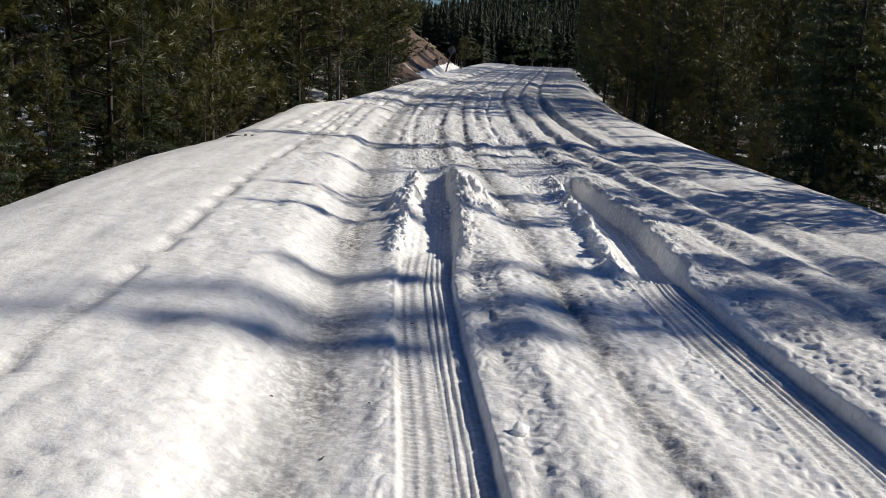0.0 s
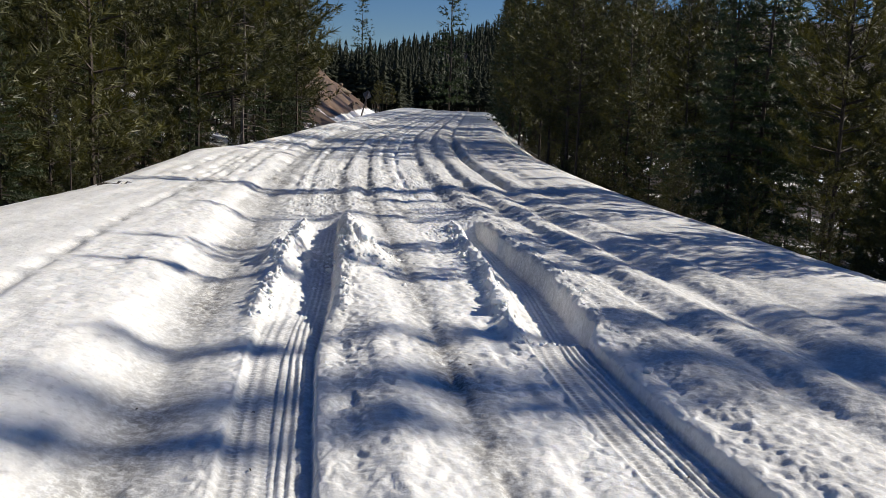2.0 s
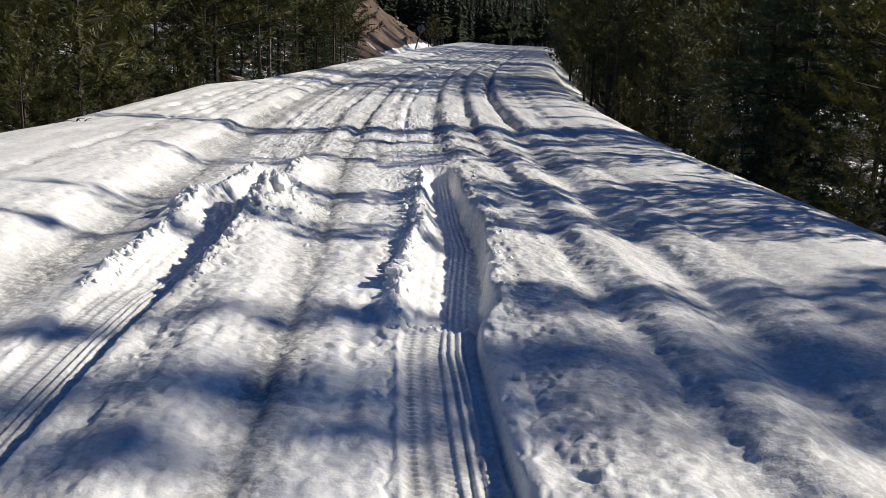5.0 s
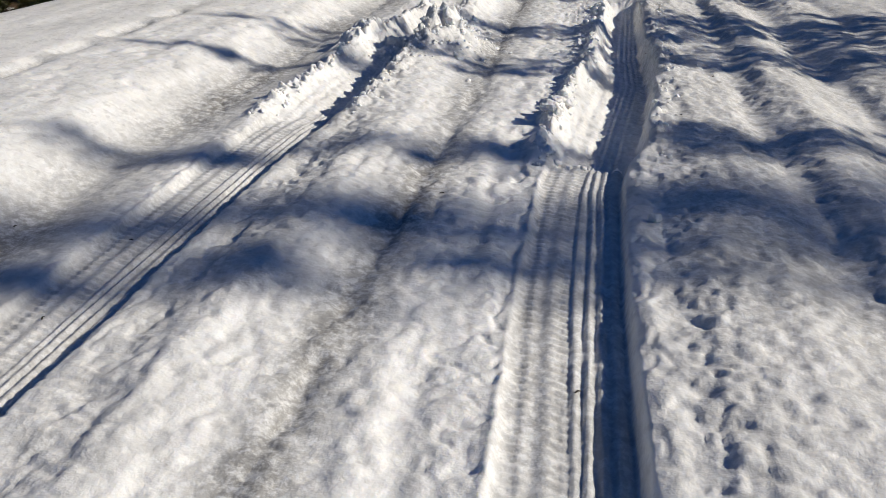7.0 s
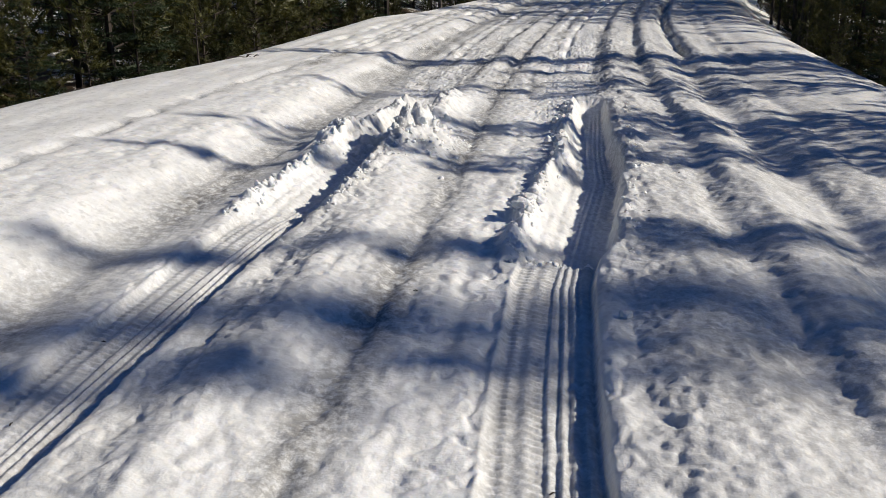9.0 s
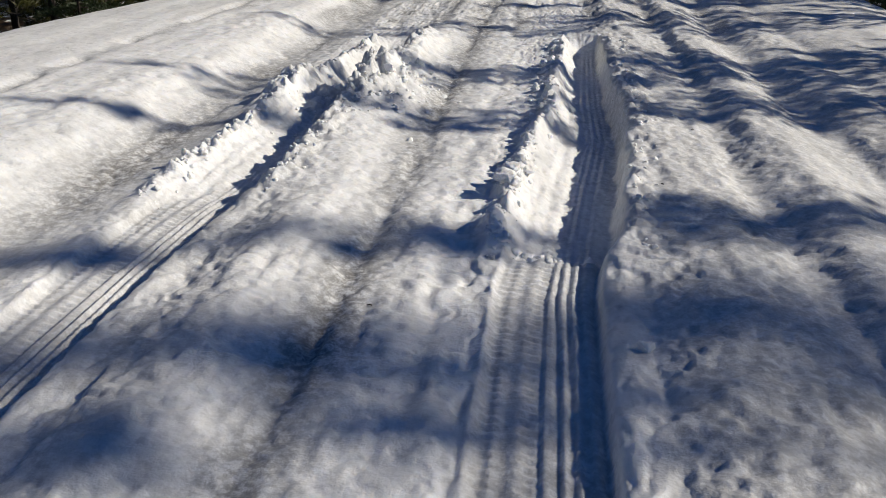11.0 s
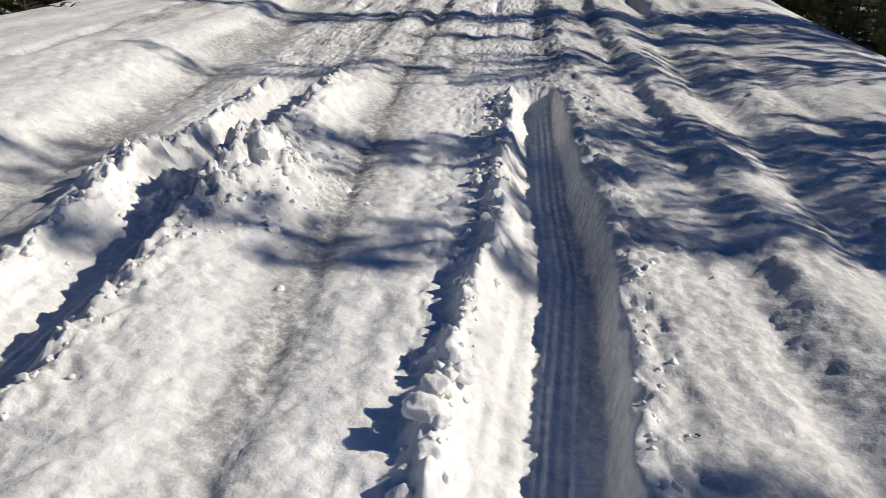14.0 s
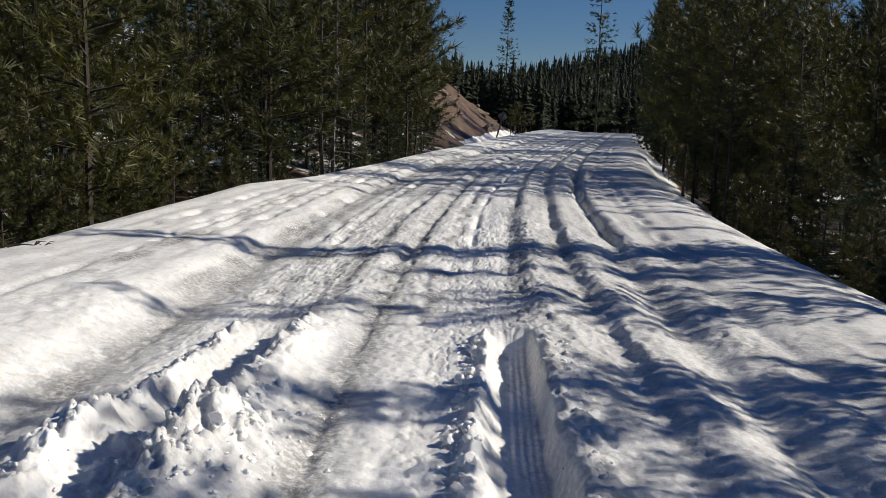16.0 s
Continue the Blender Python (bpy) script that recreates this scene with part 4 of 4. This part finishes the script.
def crumbs():
    """The fine spill of crumbs along the rut edges and round the heap, too many to count."""
    r = random.Random(77)
    balls = []
    for k in range(5):
        bm = bmesh.new()
        lump_shape(bm, 90 + k, 2)
        balls.append(([tuple(w.co) for w in bm.verts], [[w.index for w in g.verts] for g in bm.faces]))
        bm.free()
    verts, faces = [], []

    def put(x, y, size):
        vs, fs = r.choice(balls)
        a, at = r.uniform(0, 6.28), len(verts)
        c, q, z = math.cos(a) * size, math.sin(a) * size, height(x, y) + size * 0.05
        h = size * r.uniform(0.7, 1.2)
        verts.extend((x + p[0] * c - p[1] * q, y + p[0] * q + p[1] * c, z + p[2] * h) for p in vs)
        faces.extend([at + i for i in g] for g in fs)

    def small(top):
        return 0.007 + top * r.random() ** 2.2
    for _ in range(190):
        y = r.uniform(7.0, 12.0)
        put(float(np.interp(y, RUT_Y, LEFT_RUT)) - 0.29 + r.gauss(0, 0.05), y, small(0.018))
    for _ in range(220):
        y = r.uniform(6.55, 11.9)
        put(float(np.interp(y, RUT_Y, RIGHT_RUT)) - 0.30 + r.gauss(0, 0.05), y, small(0.024))
    for _ in range(90):
        y = r.uniform(6.5, 11.9)
        put(float(np.interp(y, RUT_Y, RIGHT_RUT)) + 0.30 + abs(r.gauss(0, 0.06)), y, small(0.014))
    for _ in range(80):
        y = r.uniform(7.0, 12.0)
        put(float(np.interp(y, RUT_Y, LEFT_RUT)) + 0.29 + abs(r.gauss(0, 0.06)), y, small(0.014))
    for _ in range(220):
        y = r.gauss(9.4, 0.42)
        put(float(np.interp(y, RUT_Y, LEFT_RUT)) + 0.34 + r.gauss(0, 0.24), y, small(0.026))
    for _ in range(30):
        put(float(np.interp(6.65, RUT_Y, RIGHT_RUT)) + r.uniform(-0.25, 0.15), r.gauss(6.66, 0.05), small(0.03))
    ob = new("snow_crumbs", mesh_from("snow_crumbs", verts, faces, CLOD))
    ob.data.polygons.foreach_set("use_smooth", [True] * len(ob.data.polygons))
    tagged(ob, "spill of small white snow crumbs along the tyre ruts", "snow crumbs", kind="stuff")


def scatter_clods():
    meshes = clod_meshes(7)
    r = random.Random(12)

    def drop(x, y, size, sink=0.35):
        ob = new("snow_clod", r.choice(meshes))
        s = size * 0.5
        ob.matrix_basis = pose(x, y, height(x, y) + s * (0.72 - sink), r.uniform(-25, 25), r.uniform(-25, 25), r.uniform(0, 360)) @ Matrix.Diagonal((s * r.uniform(0.8, 1.25), s * r.uniform(0.8, 1.25), s, 1))
        tagged(ob, "broken lump of white snow thrown up beside a tyre rut", "snow lump", "snow lumps along the ruts")
    for _ in range(60):
        y = r.uniform(7.0, 12.0)
        drop(float(np.interp(y, RUT_Y, LEFT_RUT)) - 0.29 + r.uniform(-0.05, 0.05), y, r.uniform(0.025, 0.065), 0.55)
    for _ in range(60):
        y = r.uniform(6.6, 11.8)
        drop(float(np.interp(y, RUT_Y, RIGHT_RUT)) - 0.30 + r.uniform(-0.05, 0.05), y, 0.03 + 0.075 * r.random() ** 1.6, 0.55)
    for _ in range(16):
        y = r.uniform(6.6, 11.8)
        drop(float(np.interp(y, RUT_Y, RIGHT_RUT)) + 0.31 + r.uniform(-0.03, 0.06), y, r.uniform(0.02, 0.045), 0.6)
    for _ in range(62):
        y = r.gauss(9.4, 0.38)
        drop(float(np.interp(y, RUT_Y, LEFT_RUT)) + 0.36 + r.gauss(0, 0.19), y, 0.025 + 0.075 * r.random() ** 2, r.uniform(0.6, 0.95))
    for _ in range(12):
        y = r.uniform(7.2, 12.0)
        drop(float(np.interp(y, RUT_Y, LEFT_RUT)) + 0.30 + r.uniform(-0.03, 0.06), y, r.uniform(0.025, 0.05), 0.6)
    drop(0.56, 3.55, 0.10, 0.5)
    drop(2.31, 5.66, 0.075, 0.5)


scatter_clods()
crumbs()


def fallen_branch(x, y, length, turn, thick=0.018):
    r = random.Random(int(x * 100 + y * 10))
    v, f = [], []
    pts = [Vector((length * k / 5, r.uniform(-0.04, 0.04) * length, 0.03 + r.uniform(0, 0.06) * length)) for k in range(6)]
    tube(v, f, pts, [thick * (1 - k / 6.5) for k in range(6)], 5)
    for _ in range(7):
        b = pts[r.randint(1, 4)]
        e = b + Vector((r.uniform(0.05, 0.25), r.uniform(-0.2, 0.2), r.uniform(0.0, 0.12))) * length
        tube(v, f, [b, b.lerp(e, 0.5) + Vector((0, 0, 0.02)), e], [thick * 0.45, thick * 0.3, thick * 0.1], 3)
    ob = new("fallen_branch", mesh_from("fallen_branch", v, f, BARK))
    ob.matrix_basis = pose(x, y, height(x, y) - 0.02, 0, 0, turn)
    tagged(ob, "dead grey-brown branch lying on the edge of the snow", "branch", "fallen branches")


for args in ((-3.6, 17.6, 1.2, 70), (-3.3, 18.6, 0.9, 130), (-3.9, 19.4, 1.4, 40), (-3.5, 20.6, 1.0, 100), (-3.4, 13.3, 0.5, 170, 0.045), (-4.2, 12.2, 1.3, 50), (-3.2, 21.8, 1.2, 20), (-4.1, 16.4, 1.5, 60), (-2.75, 14.1, 0.45, 10), (-3.3, 12.9, 0.5, 60), (-3.6, 10.9, 1.0, 75), (-3.2, 19.3, 0.8, 20), (-3.4, 17.4, 1.1, 100), (6.3, 16.6, 0.7, 120), (6.6, 12.4, 0.9, 80)):
    fallen_branch(*args)


def twig_bit(x, y, length, turn):
    v, f = [], []
    tube(v, f, [Vector((-length / 2, 0, 0.004)), Vector((0, length * 0.08, 0.007)), Vector((length / 2, 0, 0.003))], [0.003, 0.0028, 0.0015], 5)
    ob = new("twig", mesh_from("twig", v, f, BARK))
    ob.matrix_basis = pose(x, y, height(x, y), 0, 0, turn)
    tagged(ob, "short dark broken twig lying on the snow", "twig", "twigs on the snow")


tw = random.Random(31)
for _ in range(12):
    twig_bit(tw.uniform(-0.6, 3.0), tw.uniform(3.2, 9.5), tw.uniform(0.012, 0.03), tw.uniform(0, 180))


def leaning_sign(x, y, turn, lean):
    """A warning sign seen from behind: a bare metal diamond on a tilted post."""
    m, nt, p = material("weathered_metal")
    n = noise_tex(nt, 6, 5, 0.6, nt.nodes.new("ShaderNodeTexCoord").outputs["Object"])
    nt.links.new(ramp(nt, n.outputs[0], [(0.3, (0.20, 0.20, 0.20)), (0.7, (0.34, 0.34, 0.34))]).outputs[0], p.inputs["Base Color"])
    p.inputs["Metallic"].default_value, p.inputs["Roughness"].default_value = 0.5, 0.6
    root = new("road_sign")
    post = bmesh.new()
    bmesh.ops.create_cube(post, size=1.0, matrix=Matrix.Translation((0, 0, 0.85)) @ Matrix.Diagonal((0.09, 0.09, 2.5, 1)))
    bmesh.ops.bevel(post, geom=post.edges[:], offset=0.01, segments=1, affect="EDGES")
    plate = bmesh.new()
    bmesh.ops.create_cube(plate, size=1.0, matrix=Matrix.Translation((0, 0.06, 1.78)) @ Matrix.Rotation(radians(45), 4, "Y") @ Matrix.Diagonal((0.58, 0.012, 0.58, 1)))
    upright = [e for e in plate.edges if abs((e.verts[0].co - e.verts[1].co).y) > 0.005]
    bmesh.ops.bevel(plate, geom=upright, offset=0.05, segments=3, affect="EDGES")
    for name, bm, mat in (("post", post, GREY_BARK), ("plate", plate, m)):
        me = bpy.data.meshes.new(name)
        bm.to_mesh(me)
        bm.free()
        me.materials.append(mat)
        new(name, me).parent = root
    root.matrix_basis = pose(x, y, height(x, y), 0, lean, turn)
    tagged(root, "grey diamond road sign on a post leaning in snow", "road sign")


leaning_sign(3.4, 72.0, 20, 16)


def boulders():
    """Stones showing in the cut bank."""
    m, nt, p = material("weathered_stone")
    co = nt.nodes.new("ShaderNodeTexCoord").outputs["Object"]
    n = noise_tex(nt, 2.4, 7, 0.7, co)
    nt.links.new(ramp(nt, n.outputs[0], [(0.3, (0.12, 0.09, 0.065)), (0.55, (0.30, 0.24, 0.18)), (0.75, (0.42, 0.36, 0.29))]).outputs[0], p.inputs["Base Color"])
    p.inputs["Roughness"].default_value = 0.9
    bump(nt, p, n.outputs[0], 0.8, 0.3)
    kinds = [me.copy() for me in clod_meshes(4)]
    for me in kinds:
        me.name = "boulder"
        me.materials.clear()
        me.materials.append(m)
    r = random.Random(77)
    for _ in range(26):
        y = r.uniform(61, 84)
        x = float(bend(np.array(y))) + float(np.interp(y, EDGE_Y, EDGE_U)) - r.uniform(2.2, 6.0)
        s = 0.12 + 0.35 * r.random() ** 2
        ob = new("boulder", r.choice(kinds))
        ob.matrix_basis = pose(x, y, height(x, y) + s * 0.25, r.uniform(-30, 30), r.uniform(-30, 30), r.uniform(0, 360)) @ Matrix.Diagonal((s * 1.2, s, s * 0.9, 1))
        tagged(ob, "tan weathered stone set in the brown earth of the cut bank", "stone", "stones in the cut bank")


boulders()
